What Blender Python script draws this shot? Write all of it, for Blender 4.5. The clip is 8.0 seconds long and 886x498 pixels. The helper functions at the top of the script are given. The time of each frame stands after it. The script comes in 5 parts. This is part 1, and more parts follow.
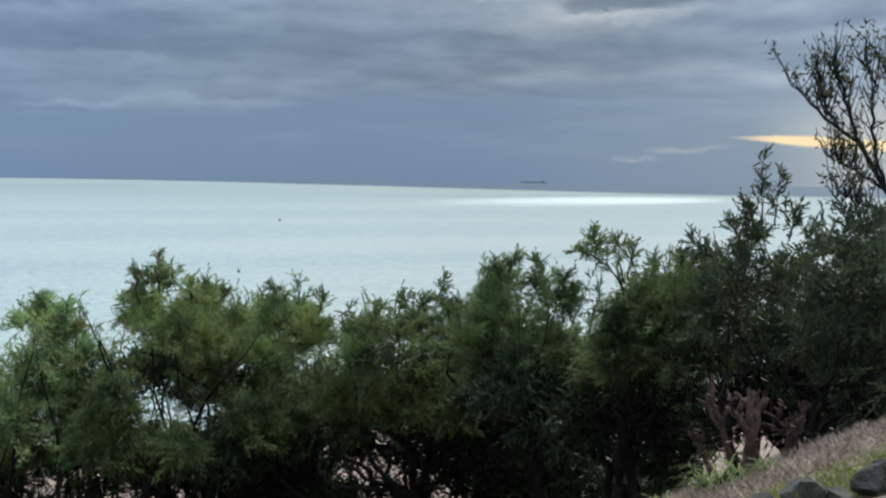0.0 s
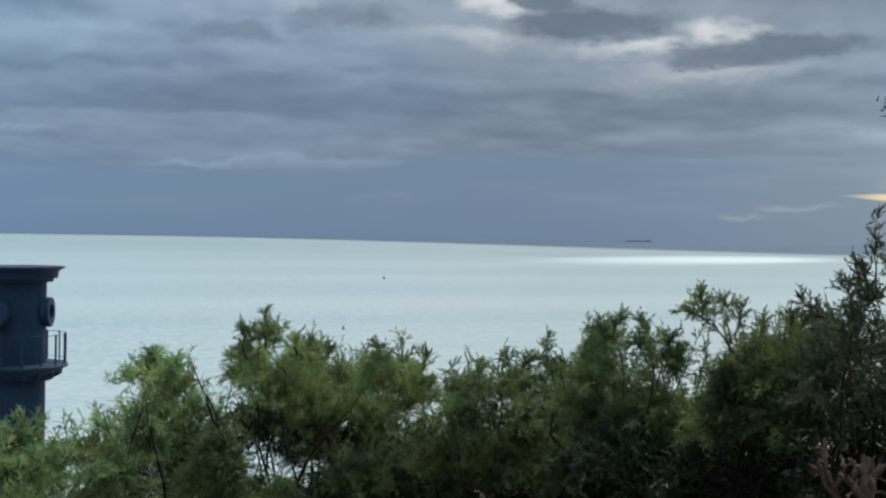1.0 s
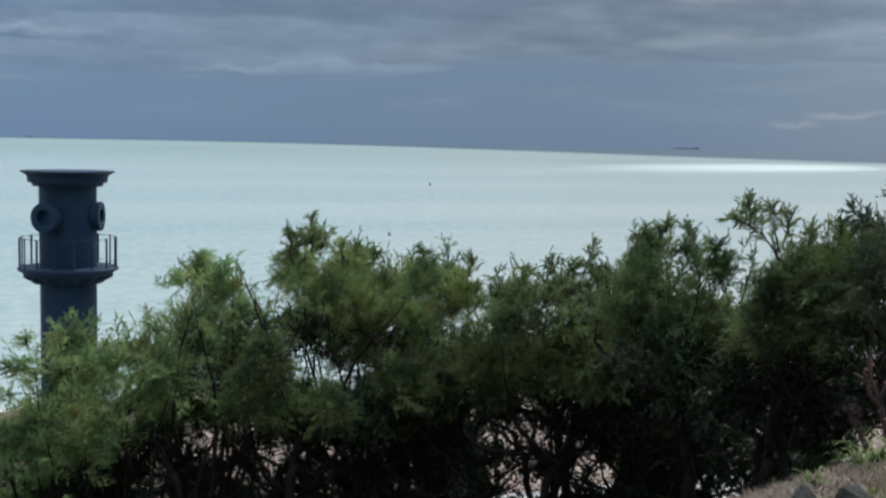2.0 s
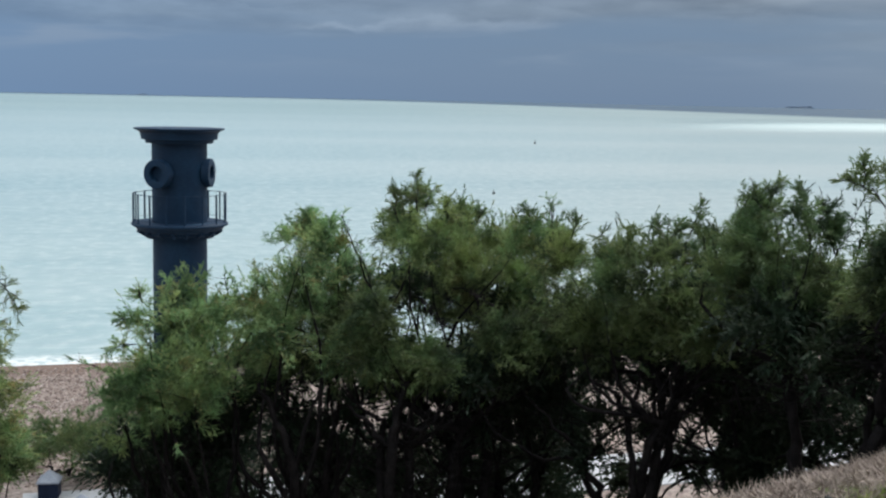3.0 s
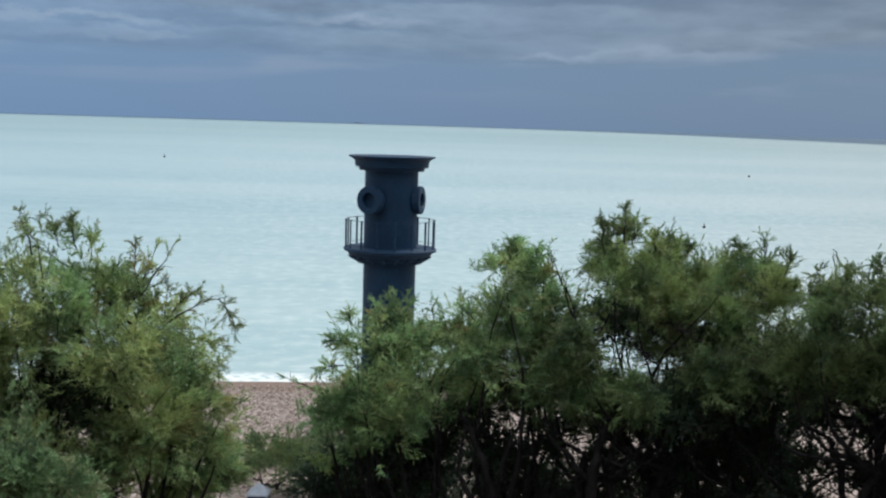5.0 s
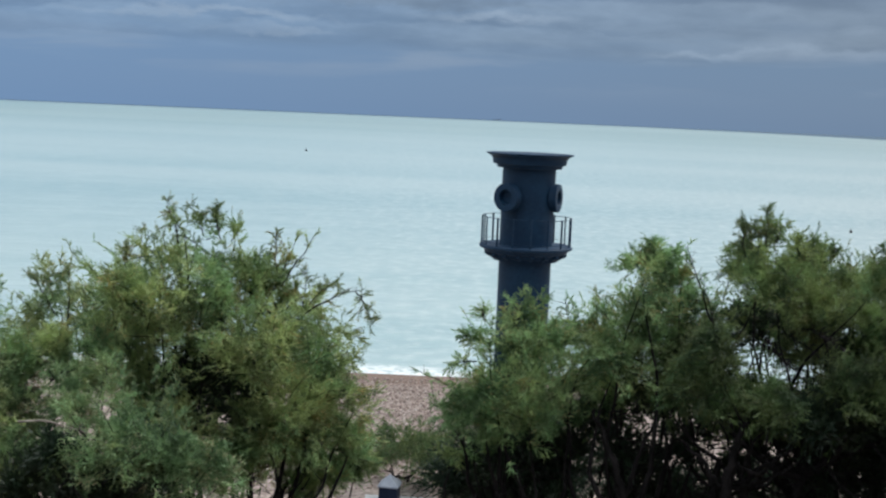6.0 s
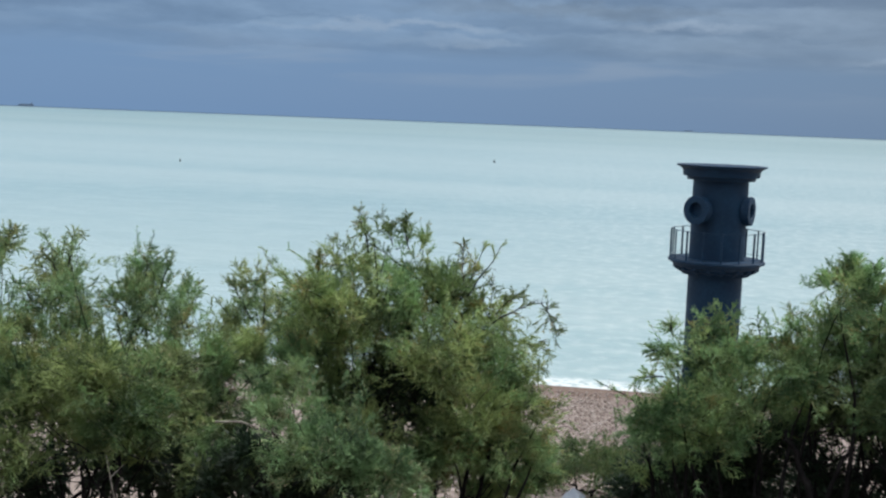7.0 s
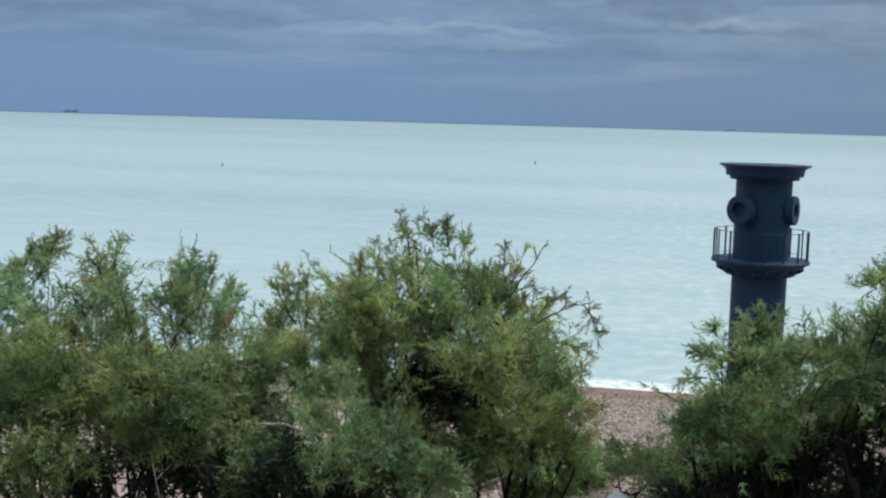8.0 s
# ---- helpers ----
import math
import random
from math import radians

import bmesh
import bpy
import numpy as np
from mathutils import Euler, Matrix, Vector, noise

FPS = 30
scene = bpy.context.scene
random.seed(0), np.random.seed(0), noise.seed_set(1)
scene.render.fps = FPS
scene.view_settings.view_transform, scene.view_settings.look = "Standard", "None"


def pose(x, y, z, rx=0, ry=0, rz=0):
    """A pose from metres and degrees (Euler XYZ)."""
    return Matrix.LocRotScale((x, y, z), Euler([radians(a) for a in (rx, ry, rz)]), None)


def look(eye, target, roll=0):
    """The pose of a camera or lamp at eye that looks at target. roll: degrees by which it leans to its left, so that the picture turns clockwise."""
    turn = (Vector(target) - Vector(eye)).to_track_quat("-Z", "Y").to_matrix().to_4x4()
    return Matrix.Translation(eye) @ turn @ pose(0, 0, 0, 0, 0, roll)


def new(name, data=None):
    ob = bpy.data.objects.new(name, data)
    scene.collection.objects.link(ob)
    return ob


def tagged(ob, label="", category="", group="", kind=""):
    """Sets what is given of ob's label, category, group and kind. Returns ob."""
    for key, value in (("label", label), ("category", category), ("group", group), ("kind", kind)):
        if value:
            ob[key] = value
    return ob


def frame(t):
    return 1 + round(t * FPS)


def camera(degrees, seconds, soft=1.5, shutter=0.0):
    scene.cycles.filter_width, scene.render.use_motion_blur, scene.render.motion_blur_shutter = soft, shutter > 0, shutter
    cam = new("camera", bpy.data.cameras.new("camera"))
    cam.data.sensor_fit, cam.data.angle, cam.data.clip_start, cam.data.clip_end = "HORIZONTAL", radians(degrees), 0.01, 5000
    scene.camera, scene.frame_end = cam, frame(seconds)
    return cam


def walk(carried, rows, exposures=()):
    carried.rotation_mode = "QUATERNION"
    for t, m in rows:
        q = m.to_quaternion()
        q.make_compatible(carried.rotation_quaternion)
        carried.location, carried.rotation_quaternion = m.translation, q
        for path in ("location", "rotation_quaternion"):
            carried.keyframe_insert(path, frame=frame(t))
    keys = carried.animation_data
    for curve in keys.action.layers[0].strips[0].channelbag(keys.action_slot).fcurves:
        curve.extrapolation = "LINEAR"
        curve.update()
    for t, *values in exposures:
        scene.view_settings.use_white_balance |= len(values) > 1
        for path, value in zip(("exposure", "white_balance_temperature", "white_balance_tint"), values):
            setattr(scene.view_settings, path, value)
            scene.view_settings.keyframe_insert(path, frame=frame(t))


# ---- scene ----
EYE = (0.0, 0.0, 16.0)
# seconds, yaw to the left, pitch, lean (degrees); the camera turns where it stands
TURNS = (
    (0.0, 0.01, -3.39, 0.74), (0.2, 0.80, -3.94, 0.72), (0.4, 2.56, -4.48, 0.70), (0.5, 3.37, -4.37, 0.70),
    (0.6, 3.97, -4.12, 0.74), (0.8, 4.73, -2.72, 0.82), (1.0, 5.00, -0.67, 0.88), (1.2, 4.92, 1.23, 0.94),
    (1.4, 4.73, 2.82, 1.00), (1.5, 4.75, 3.07, 1.03), (1.6, 4.95, 2.73, 1.04), (1.7, 5.35, 1.72, 1.06),
    (1.8, 6.05, -0.84, 1.08), (1.9, 6.62, -3.20, 1.10), (2.0, 7.11, -5.17, 1.10), (2.2, 7.88, -7.46, 1.08),
    (3.3, 14.12, -7.19, 1.30), (3.5, 15.63, -7.27, 1.41), (4.0, 19.52, -6.62, 1.54), (4.2, 20.22, -6.15, 1.66),
    (5.3, 23.30, -6.21, 1.83), (5.5, 24.51, -6.30, 1.97), (5.8, 26.45, -6.30, 2.28), (6.0, 28.51, -6.44, 2.46),
    (6.5, 33.08, -6.25, 2.62), (7.0, 37.48, -6.25, 2.23), (7.5, 39.24, -6.22, 1.75), (8.0, 39.47, -6.22, 1.61),
)
cam = camera(40.6, 8.0, soft=2.3, shutter=0.12)


def view(yaw, pitch, lean):
    a, b = radians(yaw), radians(pitch)
    way = Vector((-math.sin(a) * math.cos(b), math.cos(a) * math.cos(b), math.sin(b)))
    return look(EYE, Vector(EYE) + way, lean)


walk(cam, [(t, view(a, b, c)) for t, a, b, c in TURNS], ((0.0, 0.06, 6400, 10.5), (0.5, 0.05, 6400, 10.5), (1.0, -0.10, 6400, 10.5), (1.5, -0.10, 6400, 10.5), (2.0, -0.12, 6400, 10.5), (3.3, 0.02, 6400, 10.5), (8.0, 0.02, 6400, 10.5)))


# ---- light ----
def link(tree, a, b):
    tree.links.new(a, b)


class Nodes:
    """Short hand for a node tree."""

    def __init__(self, tree):
        self.tree = tree
        tree.nodes.clear()

    def add(self, kind, **values):
        n = self.tree.nodes.new(kind)
        for key, v in values.items():
            if key == "ins":
                for name, w in v.items():
                    s = n.inputs[name]
                    if isinstance(w, bpy.types.NodeSocket):
                        self.tree.links.new(w, s)
                    else:
                        s.default_value = w
            elif key == "op":
                n.operation = v
            elif key == "data":
                n.data_type = v
            elif key == "blend":
                n.blend_type = v
            elif key == "feature":
                n.feature = v
        return n

    def math(self, op, a, b=0.0, c=0.0, clamp=False):
        n = self.add("ShaderNodeMath", op=op, ins={0: a, 1: b, 2: c})
        n.use_clamp = clamp
        return n.outputs[0]

    def ramp(self, x, lo, hi, a=0.0, b=1.0):
        n = self.add("ShaderNodeMapRange", ins={0: x, 1: lo, 2: hi, 3: a, 4: b})
        n.interpolation_type = "SMOOTHSTEP"
        return n.outputs[0]

    def mix(self, f, a, b, blend="MIX"):
        n = self.add("ShaderNodeMix", data="RGBA", blend=blend)
        for sock, v in ((n.inputs[0], f), (n.inputs[6], a), (n.inputs[7], b)):
            if isinstance(v, bpy.types.NodeSocket):
                self.tree.links.new(v, sock)
            elif isinstance(v, (int, float)):
                sock.default_value = v
            else:
                sock.default_value = (*v, 1.0)
        return n.outputs[2]

    def noise(self, vec, scale, detail=4.0, rough=0.55, warp=0.0):
        n = self.add("ShaderNodeTexNoise", ins={"Scale": scale, "Detail": detail, "Roughness": rough, "Distortion": warp})
        if vec is not None:
            self.tree.links.new(vec, n.inputs["Vector"])
        return n.outputs["Fac"]

    def vec(self, x, y, z):
        return self.add("ShaderNodeCombineXYZ", ins={0: x, 1: y, 2: z}).outputs[0]

    def scaled(self, v, sx, sy, sz):
        return self.add("ShaderNodeMapping", ins={"Vector": v, "Scale": (sx, sy, sz)}).outputs[0]


SUN_YAW, SUN_HIGH = -25.0, 52.0

world = bpy.data.worlds.new("overcast_sky")
scene.world = world
world.use_nodes = True
N = Nodes(world.node_tree)
ray = N.add("ShaderNodeTexCoord").outputs["Generated"]
xyz = N.add("ShaderNodeSeparateXYZ", ins={0: ray}).outputs
high = N.math("MAXIMUM", xyz[2], 0.0)
yaw = N.math("ARCTAN2", xyz[0], xyz[1])          # radians to the right of north
sky = N.add("ShaderNodeTexSky")
sky.sky_type, sky.sun_disc = "NISHITA", False
sky.sun_elevation, sky.sun_rotation = radians(SUN_HIGH), radians(-SUN_YAW)
clear = N.mix(1.0, sky.outputs[0], (0.10, 0.10, 0.10), "MULTIPLY")
# the cloud deck: long rolls, thinner and closer together towards the horizon
up = N.math("LOGARITHM", N.math("ADD", high, 0.085), 2.718)
plane = N.vec(N.math("MULTIPLY", yaw, 2.6), N.math("MULTIPLY", up, 3.4), 0.7)
bend = N.noise(plane, 1.3, 3.0, 0.5)
plane = N.vec(N.math("MULTIPLY_ADD", bend, 0.9, N.math("MULTIPLY", yaw, 2.6)), N.math("MULTIPLY_ADD", bend, 0.5, N.math("MULTIPLY", up, 3.4)), 0.7)
rolls = N.noise(plane, 0.8, 4.0, 0.42)
heap_x, heap_y = N.math("MULTIPLY", yaw, 8.0), N.math("MULTIPLY_ADD", bend, 0.5, N.math("MULTIPLY", up, 7.0))
puffs = N.noise(N.vec(heap_x, heap_y, 3.1), 1.2, 4.0, 0.42, 0.15)
above = N.noise(N.vec(heap_x, N.math("ADD", heap_y, 0.30), 3.1), 1.2, 4.0, 0.42, 0.15)
relief = N.math("SUBTRACT", puffs, above)
streaks = N.noise(N.vec(N.math("MULTIPLY", yaw, 5.0), N.math("MULTIPLY", high, 42.0), 0.3), 1.0, 5.0, 0.5, 0.3)
soft = N.math("SUBTRACT", bend, 0.5)
veil = N.ramp(N.math("MULTIPLY_ADD", soft, 0.10, high), 0.035, 0.085)
low = N.mix(N.ramp(yaw, -1.0, 0.0), (0.160, 0.278, 0.466), (0.145, 0.230, 0.354))
low = N.mix(N.ramp(yaw, 0.0, 0.30), low, (0.205, 0.282, 0.375))
low = N.mix(N.ramp(yaw, 0.24, 0.36), low, (0.420, 0.470, 0.490))
low = N.mix(N.math("MULTIPLY", N.ramp(streaks, 0.5, 0.70), N.ramp(high, 0.01, 0.05, 0.0, 0.4)), low, (0.300, 0.375, 0.480))
grey = N.mix(N.ramp(yaw, -0.8, 0.1), (0.112, 0.198, 0.336), (0.124, 0.170, 0.238))
pale = N.mix(N.ramp(yaw, -0.9, 0.2), (0.250, 0.372, 0.535), (0.246, 0.308, 0.384))


def band(centre, half):
    """A level layer of the deck, wandering a little in height."""
    return N.ramp(N.math("ABSOLUTE", N.math("SUBTRACT", N.math("MULTIPLY_ADD", soft, 0.05, high), centre)), 0.0, half, 1.0, 0.0)


# banks one behind the other: each brightens upwards and ends at the dark, lumpy base of the next
lumps = N.noise(N.vec(N.math("MULTIPLY", yaw, 10.0), N.math("MULTIPLY", up, 5.0), 5.0), 1.0, 6.0, 0.56)
drift = N.noise(N.vec(N.math("MULTIPLY", yaw, 2.2), 0.0, 9.0), 1.0, 2.0, 0.5)
stair = N.math("MULTIPLY_ADD", up, 6.5, N.math("MULTIPLY_ADD", lumps, 1.5, N.math("MULTIPLY", drift, 2.4)))
bank, climb = N.math("FLOOR", stair), N.math("FRACT", stair)
climb = N.math("MULTIPLY", N.math("POWER", climb, 1.6), N.ramp(climb, 1.0, 0.76))
fade = N.noise(N.vec(N.math("MULTIPLY", yaw, 4.5), N.math("MULTIPLY", bank, 3.7), 2.0), 1.0, 3.0, 0.5)
climb = N.math("MULTIPLY", N.math("SUBTRACT", climb, 0.28), N.ramp(fade, 0.38, 0.62, 0.05, 0.34))
climb = N.math("MULTIPLY", climb, N.math("MULTIPLY", N.ramp(high, 0.26, 0.14, 0.35, 1.0), N.ramp(yaw, -0.7, 0.0, 1.0, 0.6)))
tone = N.math("MULTIPLY_ADD", relief, 0.30, N.math("MULTIPLY_ADD", puffs, 0.40, N.math("MULTIPLY", rolls, 0.60)))
tone = N.math("MULTIPLY_ADD", band(0.080, 0.022), 0.045, tone)
tone = N.math("MULTIPLY_ADD", band(0.112, 0.032), -0.035, tone)
tone = N.math("MULTIPLY_ADD", band(0.165, 0.045), 0.06, tone)
tone = N.math("ADD", tone, climb)
cloud = N.mix(N.ramp(tone, 0.31, 0.72), grey, pale)
cloud = N.mix(N.ramp(high, 0.15, 0.27, 0.0, 0.6), cloud, (0.205, 0.245, 0.285))
cloud = N.mix(N.ramp(yaw, 0.05, 0.32), cloud, N.mix(1.0, cloud, (1.48, 1.45, 1.42), "MULTIPLY"))
cloud = N.mix(N.math("MULTIPLY", N.ramp(yaw, 0.05, 0.30), N.ramp(high, 0.13, 0.17)), cloud, N.mix(1.0, cloud, (0.76, 0.77, 0.78), "MULTIPLY"))
# thinner, paler deck high up to the left
cloud = N.mix(N.math("MULTIPLY", N.ramp(yaw, 0.0, -0.20), N.ramp(high, 0.11, 0.17)), cloud, N.mix(1.0, cloud, (1.25, 1.24, 1.23), "MULTIPLY"))
# ragged gaps where the light comes through, a dark cloud drifting across them, and one gold slit low towards the sun
rag_a = N.noise(N.vec(N.math("MULTIPLY", yaw, 16.0), N.math("MULTIPLY", high, 36.0), 1.7), 1.0, 6.0, 0.6)
rag_b = N.noise(N.vec(N.math("MULTIPLY", yaw, 16.0), N.math("MULTIPLY", high, 36.0), 6.2), 1.0, 6.0, 0.6)
rag_x = N.math("MULTIPLY_ADD", N.math("SUBTRACT", rag_a, 0.5), 0.10, yaw)
rag_y = N.math("MULTIPLY_ADD", N.math("SUBTRACT", rag_b, 0.5), 0.040, high)


def patch_of_sky(x, y, wide, tall, inner=0.35):
    u = N.math("DIVIDE", N.math("SUBTRACT", rag_x, x), wide)
    v = N.math("DIVIDE", N.math("SUBTRACT", rag_y, y), tall)
    return N.ramp(N.math("SQRT", N.math("ADD", N.math("MULTIPLY", u, u), N.math("MULTIPLY", v, v))), inner, 1.0, 1.0, 0.0)


# the low deck out to the left is soft and even, with a few pale ridges
cloud = N.mix(N.math("MULTIPLY", N.ramp(yaw, 0.05, -0.12), N.ramp(high, 0.15, 0.11, 0.0, 0.42)), cloud, N.mix(N.ramp(yaw, -0.8, -0.1), (0.190, 0.295, 0.450), (0.172, 0.240, 0.338)))
HALO, GAP, SHADE = (0.36, 0.41, 0.455), (0.76, 0.78, 0.77), (0.128, 0.168, 0.222)
RIDGE = (0.330, 0.425, 0.545)
for x, y, wide, tall, inner, much, tone_of in (
        (-0.700, 0.0730, 0.13, 0.0060, 0.1, 0.62, RIDGE), (-0.640, 0.0610, 0.07, 0.0050, 0.1, 0.45, RIDGE), (-0.455, 0.0780, 0.09, 0.0070, 0.1, 0.50, RIDGE), (-0.294, 0.0570, 0.06, 0.0060, 0.1, 0.55, RIDGE), (-0.184, 0.0590, 0.10, 0.0080, 0.1, 0.45, RIDGE),
        (-0.560, 0.0900, 0.20, 0.0080, 0.2, 0.35, SHADE), (0.020, 0.178, 0.26, 0.055, 0.0, 0.60, HALO), (0.098, 0.128, 0.10, 0.016, 0.0, 0.65, HALO),
        (-0.173, 0.178, 0.075, 0.016, 0.2, 0.55, SHADE), (-0.266, 0.163, 0.065, 0.015, 0.2, 0.55, SHADE),
        (-0.220, 0.187, 0.034, 0.007, 0.0, 0.22, GAP), (-0.063, 0.164, 0.080, 0.012, 0.0, 0.45, GAP),
        (-0.040, 0.194, 0.052, 0.019, 0.1, 0.85, GAP), (0.140, 0.166, 0.046, 0.013, 0.1, 0.80, GAP),
        (0.074, 0.151, 0.090, 0.010, 0.0, 0.75, GAP), (0.135, 0.136, 0.110, 0.012, 0.0, 0.35, GAP),
        (0.028, 0.173, 0.092, 0.0205, 0.50, 0.92, SHADE), (-0.006, 0.193, 0.026, 0.011, 0.40, 0.85, SHADE),
        (0.129, 0.1465, 0.066, 0.0115, 0.35, 0.80, SHADE), (0.200, 0.155, 0.075, 0.013, 0.40, 0.85, SHADE)):
    cloud = N.mix(N.math("MULTIPLY", patch_of_sky(x, y, wide, tall, inner), much), cloud, tone_of)
# fine lumps over the whole deck
grain = N.noise(N.vec(N.math("MULTIPLY", yaw, 22.0), N.math("MULTIPLY", up, 11.0), 2.4), 1.0, 5.0, 0.6)
cloud = N.mix(1.0, cloud, N.mix(N.ramp(grain, 0.30, 0.70), (0.91, 0.92, 0.93), (1.09, 1.08, 1.07)), "MULTIPLY")
# the slit opens wedge-wise to the right, ragged above and sharper below
lie = N.math("MULTIPLY_ADD", N.math("SUBTRACT", yaw, 0.28), 0.05, N.math("SUBTRACT", N.math("MULTIPLY_ADD", N.math("SUBTRACT", rag_b, 0.5), 0.005, high), 0.0335))
gape = N.ramp(yaw, 0.225, 0.31, 0.0012, 0.0062)
slit_a = N.math("MULTIPLY", N.ramp(yaw, 0.225, 0.275), N.ramp(N.math("DIVIDE", N.math("ABSOLUTE", lie), gape), 0.35, 1.0, 1.0, 0.0))
slit_a = N.math("MULTIPLY", slit_a, N.ramp(yaw, 0.36, 0.46, 1.0, 0.0))
glow = N.math("MULTIPLY", N.ramp(yaw, 0.24, 0.34), N.ramp(N.math("ABSOLUTE", N.math("SUBTRACT", lie, 0.010)), 0.0, 0.022, 0.55, 0.0))
low = N.mix(glow, low, (0.56, 0.585, 0.57))
for x, y, wide in ((0.183, 0.0245, 0.030), (0.150, 0.018, 0.022), (0.205, 0.027, 0.040)):
    low = N.mix(N.math("MULTIPLY", patch_of_sky(x, y, wide, 0.0060, 0.0), 0.40), low, (0.40, 0.46, 0.51))
sky_col = N.mix(veil, low, cloud)
sky_col = N.mix(slit_a, sky_col, (0.98, 0.78, 0.46))
# brighter overhead, where the deck is thin
sky_col = N.mix(N.ramp(high, 0.27, 0.75), sky_col, (1.45, 1.50, 1.54))
# broken bright cloud inland, behind the viewer
inland = N.math("ADD", N.math("MULTIPLY", xyz[0], -0.55), N.math("MULTIPLY", xyz[1], -0.83))
sky_col = N.mix(N.ramp(inland, 0.1, 0.8, 0.0, 0.6), sky_col, (0.70, 0.73, 0.76))
sky_col = N.mix(0.06, sky_col, clear)
back = N.add("ShaderNodeBackground", ins={"Color": sky_col, "Strength": 1.0})
link(N.tree, back.outputs[0], N.add("ShaderNodeOutputWorld").inputs[0])


def way_to(yaw_deg, high_deg):
    a, b = radians(yaw_deg), radians(high_deg)
    return Vector((-math.sin(a) * math.cos(b), math.cos(a) * math.cos(b), math.sin(b)))


sun_data = bpy.data.lights.new("sun", "SUN")
sun_data.energy, sun_data.angle, sun_data.color = 2.4, radians(16), (1.0, 0.93, 0.84)
sun = new("sun", sun_data)
sun.matrix_world = look(way_to(SUN_YAW, SUN_HIGH) * 300, (0, 0, 0))


# added spot lamp for the one sun shaft through the gap onto open sea
beam_data = bpy.data.lights.new("sunbeam_spot", "SPOT")
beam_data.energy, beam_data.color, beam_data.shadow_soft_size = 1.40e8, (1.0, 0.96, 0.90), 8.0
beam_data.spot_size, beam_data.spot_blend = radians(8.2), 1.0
beam = new("sunbeam_spot", beam_data)
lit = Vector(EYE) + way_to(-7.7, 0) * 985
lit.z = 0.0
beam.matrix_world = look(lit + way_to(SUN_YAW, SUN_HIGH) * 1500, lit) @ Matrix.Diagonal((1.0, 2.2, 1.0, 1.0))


# ---- materials ----
def material(name):
    m = bpy.data.materials.new(name)
    m.use_nodes = True
    return m, Nodes(m.node_tree)


def finish(n, shader, height=None, strength=0.3, distance=0.02):
    if height is not None:
        b = n.add("ShaderNodeBump", ins={"Height": height, "Strength": strength, "Distance": distance})
        link(n.tree, b.outputs[0], shader.inputs["Normal"])
    link(n.tree, shader.outputs[0], n.add("ShaderNodeOutputMaterial").inputs[0])


def surface(name, dark, light, scale, rough=0.8, grain=40.0, bump=0.4, depth=0.01, metal=0.0, spread=(0.35, 0.65), spec=0.5, stain=None):
    """A plain weathered surface: two colours at a coarse scale, grain and bump at a fine one."""
    m, n = material(name)
    where = n.add("ShaderNodeTexCoord").outputs["Object"]
    big = n.noise(where, scale, 5.0, 0.6)
    fine = n.noise(where, grain, 3.0, 0.6)
    col = n.mix(n.ramp(big, *spread), dark, light)
    col = n.mix(n.ramp(fine, 0.3, 0.7, 0.0, 0.35), col, tuple(0.55 * c for c in dark))
    if stain:
        col = n.mix(n.ramp(n.noise(where, scale * 2.3, 6.0, 0.7), 0.56, 0.72), col, stain)
    p = n.add("ShaderNodeBsdfPrincipled", ins={"Base Color": col, "Roughness": n.math("MULTIPLY_ADD", fine, 0.2, rough - 0.1), "Metallic": metal, "Specular IOR Level": spec})
    finish(n, p, fine, bump, depth)
    return m


def leaf_material(name, dark, light, dry, dry_share):
    m, n = material(name)
    geo = n.add("ShaderNodeNewGeometry")
    where = n.add("ShaderNodeTexCoord").outputs["Object"]
    whole = n.add("ShaderNodeObjectInfo").outputs["Random"]
    one = geo.outputs["Random Per Island"]
    patch = n.noise(where, 2.0, 4.0, 0.6)
    col = n.mix(n.math("MULTIPLY_ADD", one, 0.14, n.math("MULTIPLY", n.ramp(patch, 0.36, 0.64), 0.86)), dark, light)
    # sprays turn yellower or bluer from branch to branch and from tree to tree
    tint = n.math("MULTIPLY_ADD", whole, 0.14, n.noise(where, 1.25, 3.0, 0.55))
    shift = n.mix(n.ramp(tint, 0.44, 0.70), (0.70, 0.95, 0.88), (1.06, 1.05, 0.88))
    col = n.mix(1.0, col, shift, "MULTIPLY")
    spot = n.math("MULTIPLY", n.ramp(n.noise(where, 2.3, 2.0, 0.5), 0.59, 0.69), n.ramp(one, 0.2, 0.6))
    col = n.mix(n.math("MULTIPLY", spot, dry_share), col, dry)
    # pale seed heads, thicker on some sprays
    seedy = n.math("MULTIPLY", n.ramp(n.noise(where, 3.1, 2.0, 0.5), 0.48, 0.66), n.ramp(one, 0.82, 0.90))
    col = n.mix(n.math("MULTIPLY", seedy, dry_share), col, tuple(1.5 * c + 0.10 for c in dry))
    d = n.add("ShaderNodeBsdfDiffuse", ins={"Color": col})
    tr = n.add("ShaderNodeBsdfTranslucent", ins={"Color": col})
    g = n.add("ShaderNodeBsdfGlossy", ins={"Color": (1, 1, 1, 1), "Roughness": 0.5})
    mix = n.add("ShaderNodeMixShader", ins={0: 0.36, 1: d.outputs[0], 2: tr.outputs[0]})
    mix2 = n.add("ShaderNodeMixShader", ins={0: 0.03, 1: mix.outputs[0], 2: g.outputs[0]})
    link(n.tree, mix2.outputs[0], n.add("ShaderNodeOutputMaterial").inputs[0])
    return m


